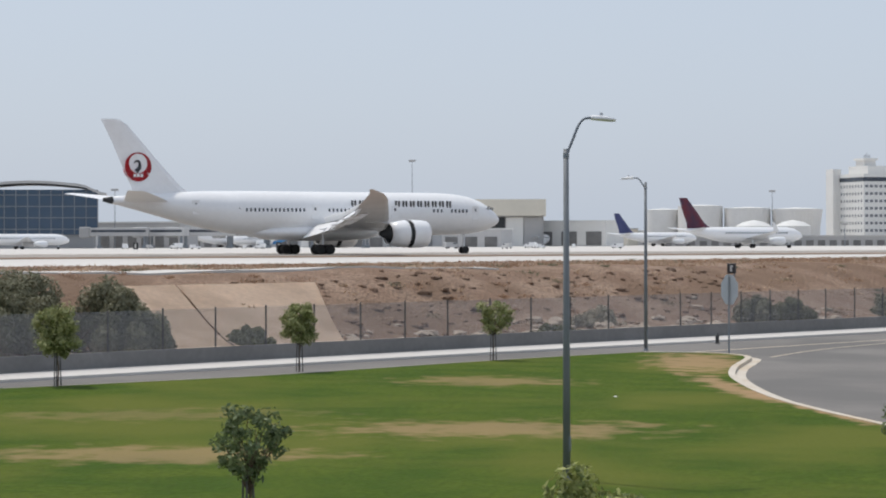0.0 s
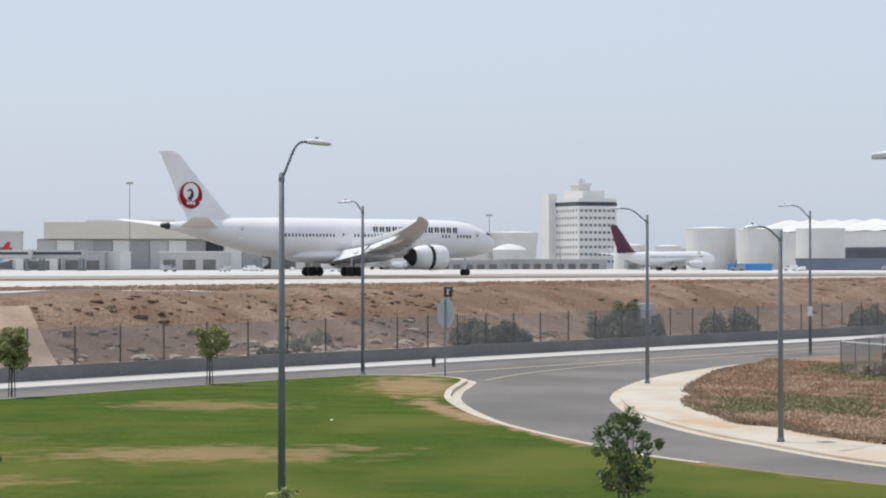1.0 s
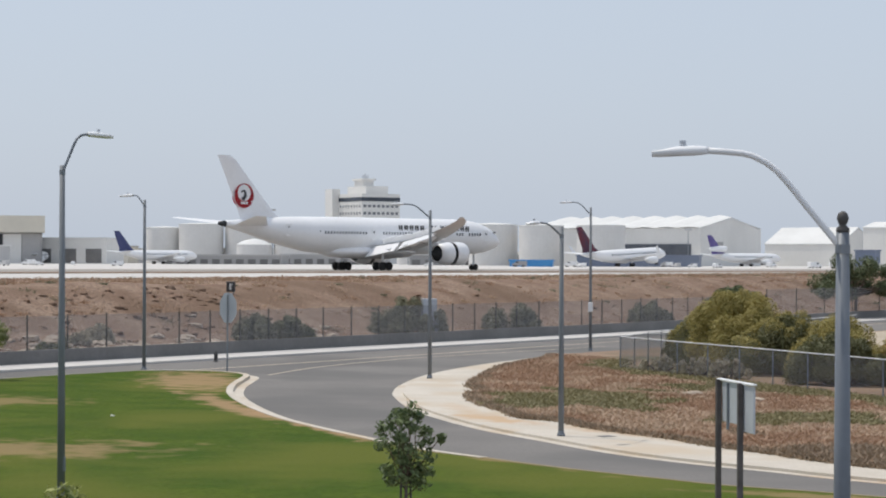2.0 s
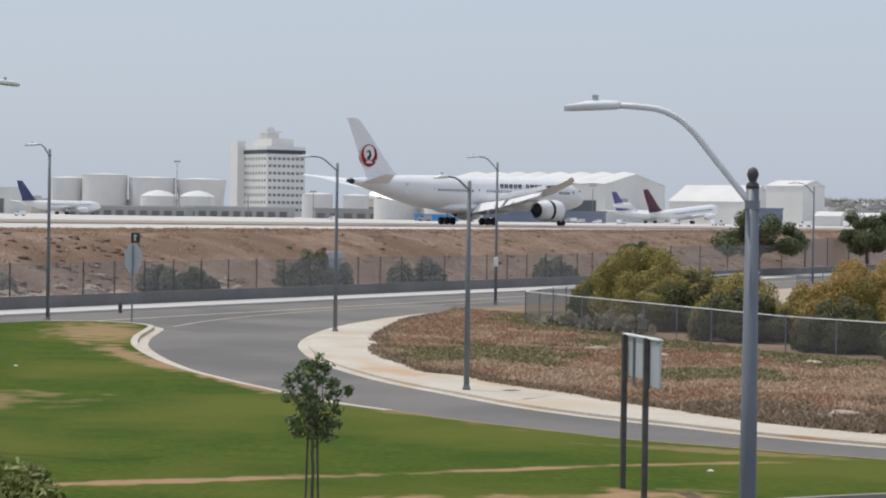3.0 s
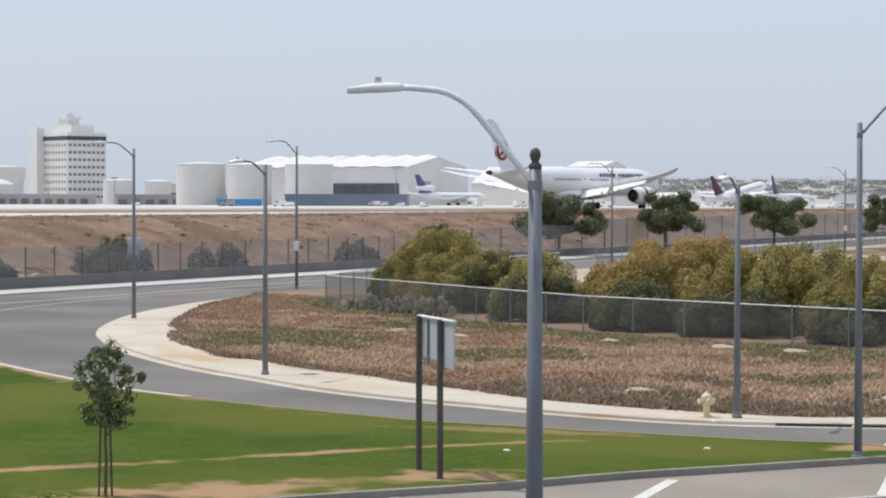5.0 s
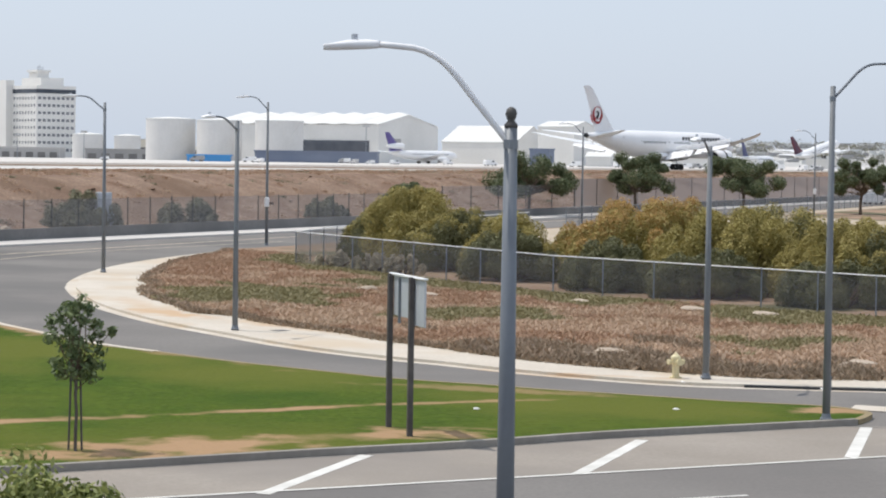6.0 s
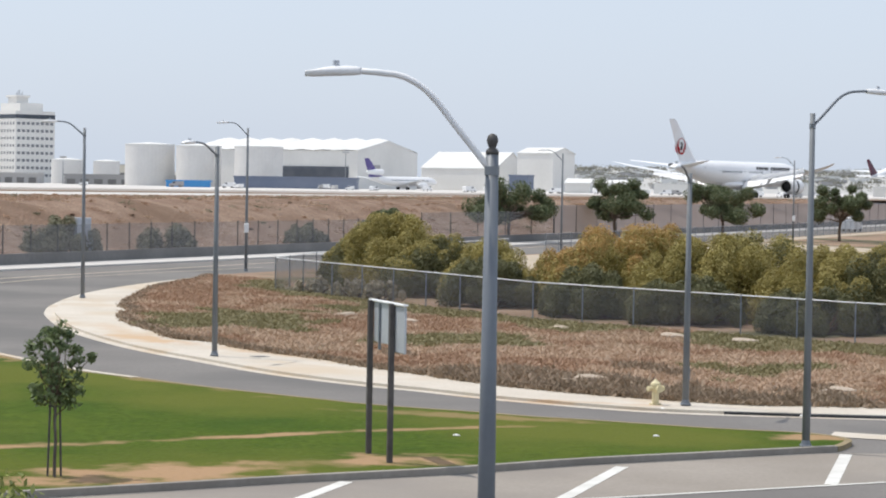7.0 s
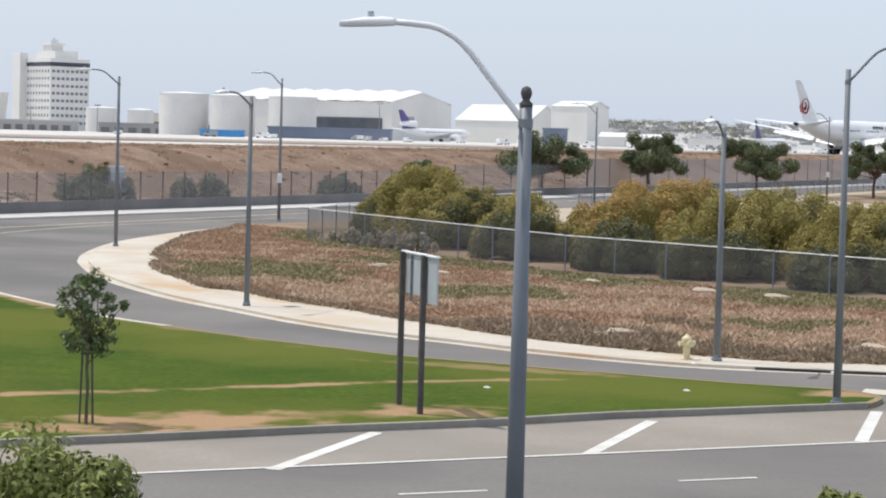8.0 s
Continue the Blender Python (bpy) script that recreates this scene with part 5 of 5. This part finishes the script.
fence("wall_fence", [street(u, wall_n(u)) for u in (82, 110, 160, 240, 330)], 3.0, 7.0, "tall dark-posted chain-link fence on the low wall", lift=0.85, post_r=0.05, rail=False, post_mat="dark_steel", fabric=FABRIC_CLOSE)
fence("wall_fence", [street(u, wall_n(u)) for u in (46, 60, 75, 81.8)], 2.4, 7.0, "dark-posted chain-link fence on the low wall", lift=0.85, post_r=0.05, rail=False, post_mat="dark_steel", fabric=FABRIC_DENSE)
fence("wall_fence", [street(u, wall_n(u)) for u in (-120, -90, -60, -40, -25, -12, 0, 10, 20, 32, 45.8)], 1.9, 3.3, "dark-posted chain-link fence on the low wall", lift=0.85, post_r=0.045, rail=False, post_mat="dark_steel", fabric=FABRIC_DENSE)
fence("lot_fence", [(20, 182), (4.6, 143.5), (1.2, 131.3), (13.3, 109.9), (26.0, 98.5), (29.5, 96.0)], 1.82, 3.1, "galvanised chain-link fence round the hedge lot", post_r=0.035, rail_mat="lamp_grey")
fence("lot_fence", [(30.1, 95.6), (48, 82)], 1.65, 3.1, "galvanised chain-link fence continuing past a gap", post_r=0.035)
fence("kerb_fence", [street(u, -19.0) for u in (38, 260)], 1.8, 3.4, "chain-link fence along the street's near side")

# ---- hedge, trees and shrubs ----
# Last four: low shrubs whose dark leaf colour stands for the hedge's shaded foot.
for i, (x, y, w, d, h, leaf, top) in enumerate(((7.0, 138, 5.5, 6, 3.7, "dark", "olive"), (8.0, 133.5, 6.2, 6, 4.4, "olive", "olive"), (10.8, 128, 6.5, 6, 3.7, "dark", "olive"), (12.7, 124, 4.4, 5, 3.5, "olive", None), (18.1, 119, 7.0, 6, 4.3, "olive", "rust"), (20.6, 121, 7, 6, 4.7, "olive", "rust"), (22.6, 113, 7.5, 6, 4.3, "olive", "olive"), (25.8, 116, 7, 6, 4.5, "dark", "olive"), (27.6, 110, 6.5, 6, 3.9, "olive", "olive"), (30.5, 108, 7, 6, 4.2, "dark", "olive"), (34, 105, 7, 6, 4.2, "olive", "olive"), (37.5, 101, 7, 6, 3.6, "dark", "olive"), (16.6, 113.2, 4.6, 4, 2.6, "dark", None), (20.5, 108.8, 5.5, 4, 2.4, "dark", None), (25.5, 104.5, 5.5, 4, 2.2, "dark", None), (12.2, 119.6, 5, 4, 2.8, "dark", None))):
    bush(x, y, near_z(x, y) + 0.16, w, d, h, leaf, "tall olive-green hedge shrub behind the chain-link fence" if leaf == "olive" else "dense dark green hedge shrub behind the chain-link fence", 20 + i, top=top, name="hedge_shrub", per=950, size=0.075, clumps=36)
for i, (x, y) in enumerate(((3.4, 128.6), (5.4, 126.0), (6.8, 123.4))):
    bush(x, y, near_z(x, y) + 0.16, 2.4, 1.8, 1.1, "pale", "low pale grey scrub at the fence corner", 60 + i, per=120, size=0.09, clumps=10)
for i, (b, d, h, w) in enumerate(((6.25, 238, 6.5, 10.2), (8.85, 256, 6.9, 9.0), (11.5, 270, 6.8, 10.2), (14.35, 276, 7.3, 8.0), (17.0, 282, 6.4, 8.5), (3.3, 205, 3.7, 5.2))):
    p = polar(b, d)
    round_tree(p.x, p.y, near_z(p.x, p.y) + 0.1, h, w, 80 + i, "round-headed dark green roadside tree")
young_tree(-4.33, 51.68, 3.5, 1.5, "fresh", "staked young tree with dark leaves on bare earth", 3, low=0.46)
young_tree(-18.0, 46.6, 3.05, 1.6, "fresh", "staked young tree with dark leaves on the lawn", 4, low=0.5)
young_tree(-41.96, 87.31, 3.3, 2.3, "young", "staked young tree with light leaves by the street", 5, low=0.42, per=150, size=0.09, clumps=38, stray=False)
young_tree(-35.8, 99.66, 3.15, 1.9, "young", "staked young tree with light leaves by the street", 6, low=0.45, per=140, size=0.09, clumps=28, stray=False)
young_tree(-29.74, 111.25, 3.0, 2.0, "young", "staked young tree with sparse light leaves", 7, low=0.5, per=110, size=0.085, clumps=20, stray=False)


def bank_bush(bearing, n, w, h, leaf, label, seed, per=260, size=0.14):
    dist = (n + 85.5) / math.sin(radians(26.5 - bearing))
    p = polar(bearing, dist)
    bush(p.x, p.y, land_z(p.x, p.y) - 0.1, w, w * 0.8, h, leaf, label, seed, per=per, size=size, clumps=18)


bank_bush(-25.8, 7.5, 10, 4.1, "sage", "large dark bush at the foot of the bank", 101, 900, 0.12)
bank_bush(-24.5, 5.4, 8.0, 3.3, "sage", "dark bush at the foot of the bank", 102, 700, 0.12)
bank_bush(-27.6, 7, 8, 3.8, "sage", "large grey-green bush at the foot of the bank", 103, 700, 0.12)
bank_bush(-7.6, 4.2, 3.0, 2.0, "dark", "round dark bush behind the fence", 104, 420, 0.1)
bank_bush(-8.5, 4.8, 2.8, 2.2, "sage", "grey-green bush behind the fence", 105)
bank_bush(-4.7, 4.2, 6.4, 3.2, "sage", "grey-green bush behind the fence", 106)
bank_bush(-2.2, 4.2, 4.6, 2.9, "sage", "grey-green bush behind the fence", 108)
bank_bush(1.2, 4.5, 4.0, 2.3, "sage", "grey-green bush behind the fence", 109)
bank_bush(-12.35, 6.0, 1.9, 1.3, "pale", "pale dry bush on the bank", 110)
bank_bush(-12.9, 5.4, 2.2, 0.8, "pale", "pale dry bush on the bank", 111)
bank_bush(-21.0, 5.0, 2.6, 1.3, "dark", "low dark bush below the slab", 112)
bank_bush(-13.4, 3.6, 3.0, 1.0, "dark", "low dark bush behind the wall", 113)

for b, d, top, w, seed in ((-12.7, 26, 5.55, 1.9, 1), (-11.9, 25.6, 5.3, 1.2, 6), (-5.7, 26, 4.65, 2.0, 2), (-4.4, 25.5, 4.35, 1.3, 5), (13.85, 25, 4.5, 0.75, 3)):
    p = polar(b, d)
    z = near_z(p.x, p.y)
    bush(p.x, p.y, z, w, w, top - z, "glossy", "leafy green shrub close by", 200 + seed, per=420, size=0.055, clumps=40, name="near_shrub")


# ---- street things ----
street_lamp(28.6, 215.3, 9.0, -100, 1.7, 0.3, 0.7, "tall street lamp beyond the hedge", False)
street_lamp(60.8, 258.6, 9.4, -100, 1.7, 0.3, 0.7, "tall street lamp with a box on its pole beyond the hedge", False)


def pole_box(x, y, z):
    a = thing("pole_box", pose(x, y, z), "small pale control box strapped to a lamp pole", "control box")
    bm = B()
    box(bm, (0, -0.2, 0), (0.3, 0.22, 0.62), None, 0.03)
    part("case", bm, M["lamp_grey"], a)
    bm = B()
    box(bm, (0, -0.08, 0.2), (0.26, 0.2, 0.05))
    box(bm, (0, -0.08, -0.2), (0.26, 0.2, 0.05))
    part("strap", bm, M["galv"], a)


pole_box(-0.56, 154.1, 5.0)
pole_box(60.8, 258.6, 5.0)


def board():
    """A notice board seen from behind: two tall posts, panel and a cap rail."""
    p, q = Vector((2.89, 56.96)), Vector((3.31, 55.21))
    z = near_z(3.1, 57) + 0.1
    a = thing("notice_board", pose(p.x, p.y, z, 0, 0, math.degrees(math.atan2((q - p).y, (q - p).x))), "notice board on two dark posts, seen from behind", "sign")
    run = (q - p).length
    for x in (0, run):
        bm = B()
        box(bm, (x, 0, 1.9), (0.13, 0.13, 3.85), None, 0.012)
        part("post", bm, M["post_dark"], a, "dark square timber post")
    bm = B()
    box(bm, (run * 0.45, 0.1, 3.3), (run * 0.85, 0.05, 0.98), None, 0.01)
    part("panel", bm, M["sign"], a, "pale grey back of the panel")
    bm = B()
    box(bm, (run * 1.2, 0.1, 3.22), (run * 0.5, 0.05, 1.1), None, 0.01)
    part("panel", bm, M["sign"], a, "pale grey back of the panel")
    bm = B()
    box(bm, (run * 0.68, 0.08, 3.82), (run * 1.62, 0.12, 0.05), None, 0.01)
    part("cap_rail", bm, M["lamp_grey"], a)
    for k in (0.35, 1.0):
        bm = B()
        box(bm, (run * k, 0.05, 3.2), (0.06, 0.06, 1.12))
        part("batten", bm, M["galv"], a)


board()


def road_sign():
    x, y = -19.85, 123.0
    a = thing("road_sign", pose(x, y, near_z(x, y) + 0.02, 0, 0, -14), "grey back of an eight-sided sign on a thin post", "sign")
    bm = B()
    tube(bm, [(0, 0, 0), (0, 0, 4.15)], 0.05, 8)
    part("post", bm, M["galv"], a)
    bm = B()
    ring = [(0.52 * math.cos(k), 0.86 * math.sin(k)) for k in (math.pi / 8 + i * math.pi / 4 for i in range(8))]
    loft(bm, [[(u, yy, 3.45 + v) for u, v in ring] for yy in (0.07, 0.1)])
    bmesh.ops.recalc_face_normals(bm, faces=bm.faces)
    part("plate", bm, M["sign"], a)
    x, y = -21.8, 131.0
    a = thing("stub_hydrant", pose(x, y, near_z(x, y) + 0.13), "small dark standpipe on the far pavement", "standpipe")
    bm = B()
    tube(bm, [(0, 0, 0), (0, 0, 0.1), (0, 0, 0.45), (0, 0, 0.6)], [0.14, 0.1, 0.12, 0.05], 8)
    part("barrel", bm, M["dark_steel"], a)


road_sign()


def hydrant(x, y):
    a = thing("fire_hydrant", pose(x, y, near_z(x, y) + 0.1, 0, 0, 20), "cream-yellow fire hydrant on the pavement", "fire hydrant")
    bm = B()
    tube(bm, [(0, 0, 0), (0, 0, 0.04), (0, 0, 0.05), (0, 0, 0.42), (0, 0, 0.46), (0, 0, 0.6)], [0.19, 0.19, 0.11, 0.11, 0.15, 0.15], 14)
    part("barrel", bm, M["hydrant"], a, smooth=False)
    bm = B()
    tube(bm, [(0, 0, 0.6), (0, 0, 0.67), (0, 0, 0.73), (0, 0, 0.79)], [0.165, 0.15, 0.08, 0.03], 14)
    part("bonnet", bm, M["hydrant"], a)
    for d, r in ((Vector((1, 0, 0)), 0.085), (Vector((-1, 0, 0)), 0.085), (Vector((0, -1, 0)), 0.11)):
        bm = B()
        c = Vector((0, 0, 0.5))
        tube(bm, [c + d * 0.1, c + d * 0.22, c + d * 0.225, c + d * 0.28], [r * 0.8, r * 0.8, r, r], 10)
        part("outlet_cap", bm, M["hydrant"], a)


hydrant(12.47, 70.92)


def cabinet(bearing, dist, w, h, label):
    p = polar(bearing, dist)
    z = land_z(p.x, p.y)
    a = thing("utility_cabinet", pose(p.x, p.y, z, 0, 0, 20), label, "cabinet")
    bm = B()
    box(bm, (0, 0, h * 0.28), (w, 0.9, h * 0.56), None, 0.03)
    part("base", bm, M["sign"], a)
    bm = B()
    box(bm, (0, 0, h * 0.78), (w * 0.8, 0.75, h * 0.44), None, 0.03)
    part("upper_case", bm, M["sign"], a)
    bm = B()
    box(bm, (0, -0.39, h * 0.78), (w * 0.7, 0.03, h * 0.36), None, 0.008)
    part("door", bm, M["sign"], a)


cabinet(-4.2, 172.5, 1.35, 3.1, "pale grey two-tier utility cabinet behind the fence")


def marker(bearing, dist, w, h):
    p = polar(bearing, dist)
    a = thing("runway_marker", pose(p.x, p.y, (FIELD - 0.1 if dist > 400 else land_z(p.x, p.y) - 0.02), 0, 0, -8), "small black runway distance marker on short legs", "marker", "runway markers")
    bm = B()
    box(bm, (0, 0, h / 2 + 0.25), (w, 0.3, h), None, 0.03)
    part("case", bm, M["letter"], a)
    for s in (-1, 1):
        bm = B()
        box(bm, (s * w * 0.32, 0, 0.13), (0.08, 0.08, 0.3))
        part("leg", bm, M["galv"], a)
    bm = B()
    box(bm, (0, -0.16, h / 2 + 0.25), (w * 0.25, 0.03, h * 0.6))
    box(bm, (w * 0.12, -0.16, h * 0.75 + 0.2), (w * 0.3, 0.03, h * 0.14))
    part("figure_bar", bm, M["line"], a)


marker(-9.08, 172, 0.62, 0.75)
marker(-23.7, 560, 1.3, 1.6)
marker(-20.2, 560, 1.3, 1.6)


# ---- bank: slab, rubble, stones ----
def bank_slab():
    """The weathered concrete apron on the bank, in two pours with an open joint."""
    for name, u0, u1, b0, b1 in (("bank_slab", -73.0, -66.9, -78.0, -70.5), ("bank_slab", -66.75, -56.0, -70.35, -62.3)):
        bm = B()
        rows = []
        for i in range(13):
            t = i / 12
            row = []
            for j in range(13):
                k = j / 12
                u = (b0 + (b1 - b0) * k) * (1 - t) + (u0 + (u1 - u0) * k) * t
                n = 4.4 + 8.8 * t
                p = street(u, n)
                zz = (near_z(p.x, p.y) - 0.15) * (1 - smooth(2.5, 18.5, n)) + (FIELD - 0.12) * smooth(2.5, 18.5, n)
                row.append((p.x, p.y, zz + 0.42))
            rows.append(row)
        loft(bm, rows, closed=False)
        bmesh.ops.solidify(bm, geom=bm.faces[:], thickness=0.9)
        bmesh.ops.recalc_face_normals(bm, faces=bm.faces)
        tagged(part(name, bm, M["slab"]), "weathered tan concrete slab on the bank", "slab", "", "structure")
    rng = random.Random(9)
    base = B()
    bmesh.ops.create_icosphere(base, subdivisions=1, radius=1.0)
    bv, bf = [v.co.copy() for v in base.verts], [[v.index for v in f.verts] for f in base.faces]
    base.free()
    vs, fs = [], []
    for _ in range(380):   # clods of the broken slope
        u, n = rng.uniform(-62, -12) if rng.random() < 0.93 else rng.uniform(-12, 60), 3.5 + 12 * rng.random()
        p, r = street(u, n), rng.uniform(0.08, 0.34)
        z, k, a = land_z(p.x, p.y), len(vs), rng.uniform(0, 3.14)
        sx, sy, sz = r * rng.uniform(1.0, 2.2), r * rng.uniform(0.7, 1.2), r * rng.uniform(0.4, 0.8)
        for v in bv:
            j = rng.uniform(0.75, 1.25)
            x, y = v.x * sx * j, v.y * sy * j
            vs.append((p.x + x * math.cos(a) - y * math.sin(a), p.y + x * math.sin(a) + y * math.cos(a), z + v.z * sz * j))
        fs += [[i + k for i in f] for f in bf]
    me = bpy.data.meshes.new("clods")
    me.from_pydata(vs, [], fs)
    me.materials.append(M["earth"])
    tagged(new("clods", me), "reddish brown clods on the broken bank", "earth clods", "", "stuff")
    bm = B()
    for _ in range(600):
        u = rng.uniform(-84, -24) if rng.random() < 0.93 else rng.uniform(-24, -10)
        n = 2.6 + abs(rng.gauss(0, 2.4))
        p = street(u, n)
        s = rng.uniform(0.1, 0.5)
        r = bmesh.ops.create_icosphere(bm, subdivisions=1, radius=s)
        z = land_z(p.x, p.y)
        for v in r["verts"]:
            v.co = Vector((v.co.x * 1.4 * rng.uniform(0.6, 1.4), v.co.y * rng.uniform(0.6, 1.4), v.co.z * rng.uniform(0.3, 0.8))) + Vector((p.x, p.y, z + s * 0.15))
    tagged(part("rubble", bm, M["rock"]), "pale broken stones at the foot of the bank", "rubble", "", "stuff")


bank_slab()


def stones():
    rng = random.Random(15)
    for x, y, s in ((11.5, 78.2, 0.45), (10.6, 77.4, 0.3), (19.6, 75.9, 0.4), (18.9, 75.4, 0.3), (23.2, 80.5, 0.45), (4.4, 109.5, 0.4), (7.0, 106, 0.4), (13.8, 104, 0.35), (18.3, 100.2, 0.45), (21.0, 98.0, 0.45), (14.2, 76.4, 0.2), (21.8, 75.2, 0.3)):
        a = thing("stone", pose(x, y, near_z(x, y) + 0.15, 0, 0, rng.uniform(0, 180)), "pale flat stone on the dry verge", "stone", "stones on the verge")
        bm = B()
        bmesh.ops.create_icosphere(bm, subdivisions=2, radius=s)
        for v in bm.verts:
            v.co = Vector((v.co.x * 1.5, v.co.y * 0.9, max(-0.02, v.co.z * 0.5))) * (1 + 0.25 * noise.noise(v.co * 4))
        part("lump", bm, M["rock"], a)
    for x, y in ((-19.1, 90.1), (5.43, 61.1), (10.93, 61.9), (12.35, 73.9), (12.4, 69.2), (16.4, 68.0)):
        a = thing("litter", pose(x, y, near_z(x, y) + 0.14, 0, 0, rng.uniform(0, 90)), "crumpled scrap of white paper on the grass", "litter", "litter")
        bm = B()
        bmesh.ops.create_icosphere(bm, subdivisions=2, radius=0.07)
        for v in bm.verts:
            v.co = Vector((v.co.x * 1.5, v.co.y, max(0, v.co.z * 0.7))) * (1 + 0.5 * noise.noise(v.co * 14))
        part("scrap", bm, M["litter"], a)


stones()


# ---- markings ----
def stripe(name, p, q, w, mt="line", label="worn white painted line", lift=0.012):
    line = [Vector(p).lerp(Vector(q), i / 12) for i in range(13)]
    return tagged(band(name, line, w, lift, M[mt], label), "", "marking")


for p, q in (((-0.15, 46.54), (2.18, 52.6)), ((6.74, 50.16), (9.1, 56.25)), ((13.67, 53.65), (15.6, 59.7)), ((20.6, 57.2), (22.6, 63.2))):
    stripe("stall_line", p, q, 0.32, label="worn white angled stall line")
stripe("edge_line", (-30.0, 32.4), (32.0, 62.4), 0.16, label="long white line along the stalls", lift=0.014)
for k in range(-4, 6):
    a = Vector((2.27, 43.93)) + Vector((5.88, 2.74)) * k
    stripe("lane_dash", a, a + Vector((1.77, 0.78)), 0.13, label="short white lane dash")
centre = [street(u, -10.3) for u in range(-120, 400, 10)]
for off in (0.1,):
    tagged(band("centre_line", [p + S_ACROSS * off for p in centre], 0.3, 0.012, M["yellow"], "faded yellow centre line"), "", "marking")
tagged(band("turn_line", spline([(-17.4, 121.5), (-15.6, 130.5), (-11.5, 141.5), (-6.0, 151.5), (0.5, 163.0)]), 0.2, 0.013, M["yellow"], "faded tan guide line round the bend"), "", "marking")
tagged(band("ramp", spline([(16.4, 64.4), (19.0, 63.6), (22.5, 64.4)]), 1.3, 0.02, M["concrete"], "pale concrete ramp at the lawn's tip"), "", "pavement")
# solid dark strip before the kerb; the drain slot's shade is its colour
tagged(band("storm_drain", [Vector((14.3, 69.36)), Vector((17, 69.1)), Vector((21, 68.9)), Vector((30, 68.42))], 0.14, 0.08, M["dark"], "long dark strip for the shade in the kerb's storm drain slot", skirt=0.07), "", "drain")
tagged(band("manhole_cover", [Vector((0.0, 85.4)), Vector((0.5, 85.8))], 0.5, 0.112, M["grey_concrete"], "small square cover in the pavement"), "", "cover")


# ---- vehicles ----
def van(x, y, z, turn, label, mt="white", s=1.0, name="van"):
    a = thing(name, pose(x, y, z, 0, 0, turn), label, "vehicle", "parked vehicles")
    prof = [(-2.5, 0.45), (-2.55, 1.95), (-2.3, 2.1), (0.8, 2.1), (1.5, 1.35), (2.4, 1.15), (2.5, 0.45)]
    bm = B()
    loft(bm, [[(px * s, yy * s, pz * s) for px, pz in prof] for yy in (-0.95, 0.95)])
    bmesh.ops.recalc_face_normals(bm, faces=bm.faces)
    part("body", bm, M[mt], a)
    bm = B()
    box(bm, (0.5 * s, 0, 1.65 * s), (0.9 * s, 1.94 * s, 0.5 * s))
    part("side_window", bm, M["window"], a)
    for wx in (-1.6, 1.6):
        for wy in (-0.85, 0.85):
            bm = B()
            tube(bm, [(wx * s, (wy - 0.1) * s, 0.34 * s), (wx * s, (wy + 0.1) * s, 0.34 * s)], 0.34 * s, 14)
            part("wheel", bm, M["tyre"], a)


van(86.5, 331, near_z(86, 330) + 0.02, 62, "white pickup van driving past on the street")
rng = random.Random(3)
for i in range(44):
    b = rng.choice((rng.uniform(-24, -10), rng.uniform(-6, 9), rng.uniform(-1, 9), rng.uniform(8, 16)))
    d = rng.uniform(620, 760)
    p = polar(b, d)
    van(p.x, p.y, FIELD - 0.1, rng.uniform(0, 180), rng.choice(("white apron service van", "white apron loading truck")) if i % 4 else "dark apron tug vehicle", "white" if i % 4 else "lowgrey", rng.uniform(0.55, 0.85), "service_van")
# ---- run ----
def motions():
    rows = [(0.0, 183.8), (0.5, 210.1), (1.0, 235.9), (1.5, 261.1), (2.8, 323.9), (3.5, 357.2), (4.2, 389.7), (5.5, 449.0), (6.0, 470.9), (6.5, 492.5), (7.0, 513.9), (7.5, 535.0), (8.0, 555.5)]
    walk(airliner, [(t, runway_pose(s, 278.1)) for t, s in rows])
    # the jet on the far runway gathers speed, lifts its nose and leaves the ground
    away = [(0.0, 364, 0, 0), (0.5, 401, 0, 0), (1.0, 438, 0.5, 0), (1.5, 475, 1.5, 0), (2.8, 575, 4.5, 0), (3.5, 630, 6, 0.2), (4.2, 686, 8, 0.6), (5.5, 794, 10, 2.9), (6.5, 880, 12, 6), (7.5, 968, 13, 11), (8.0, 1013, 13, 14)]
    rows = []
    for t, s, pitch, up in away:
        p = R_ACROSS * 464 + R_ALONG * (s + 19)
        rows.append((t, pose(p.x, p.y, FIELD + up, 0, 0, 90 - math.degrees(HEADING)) @ pose(0, 0, 0, 0, -pitch, 0) @ Matrix.Translation((19, 0, 0))))
    walk(departing, rows)


motions()
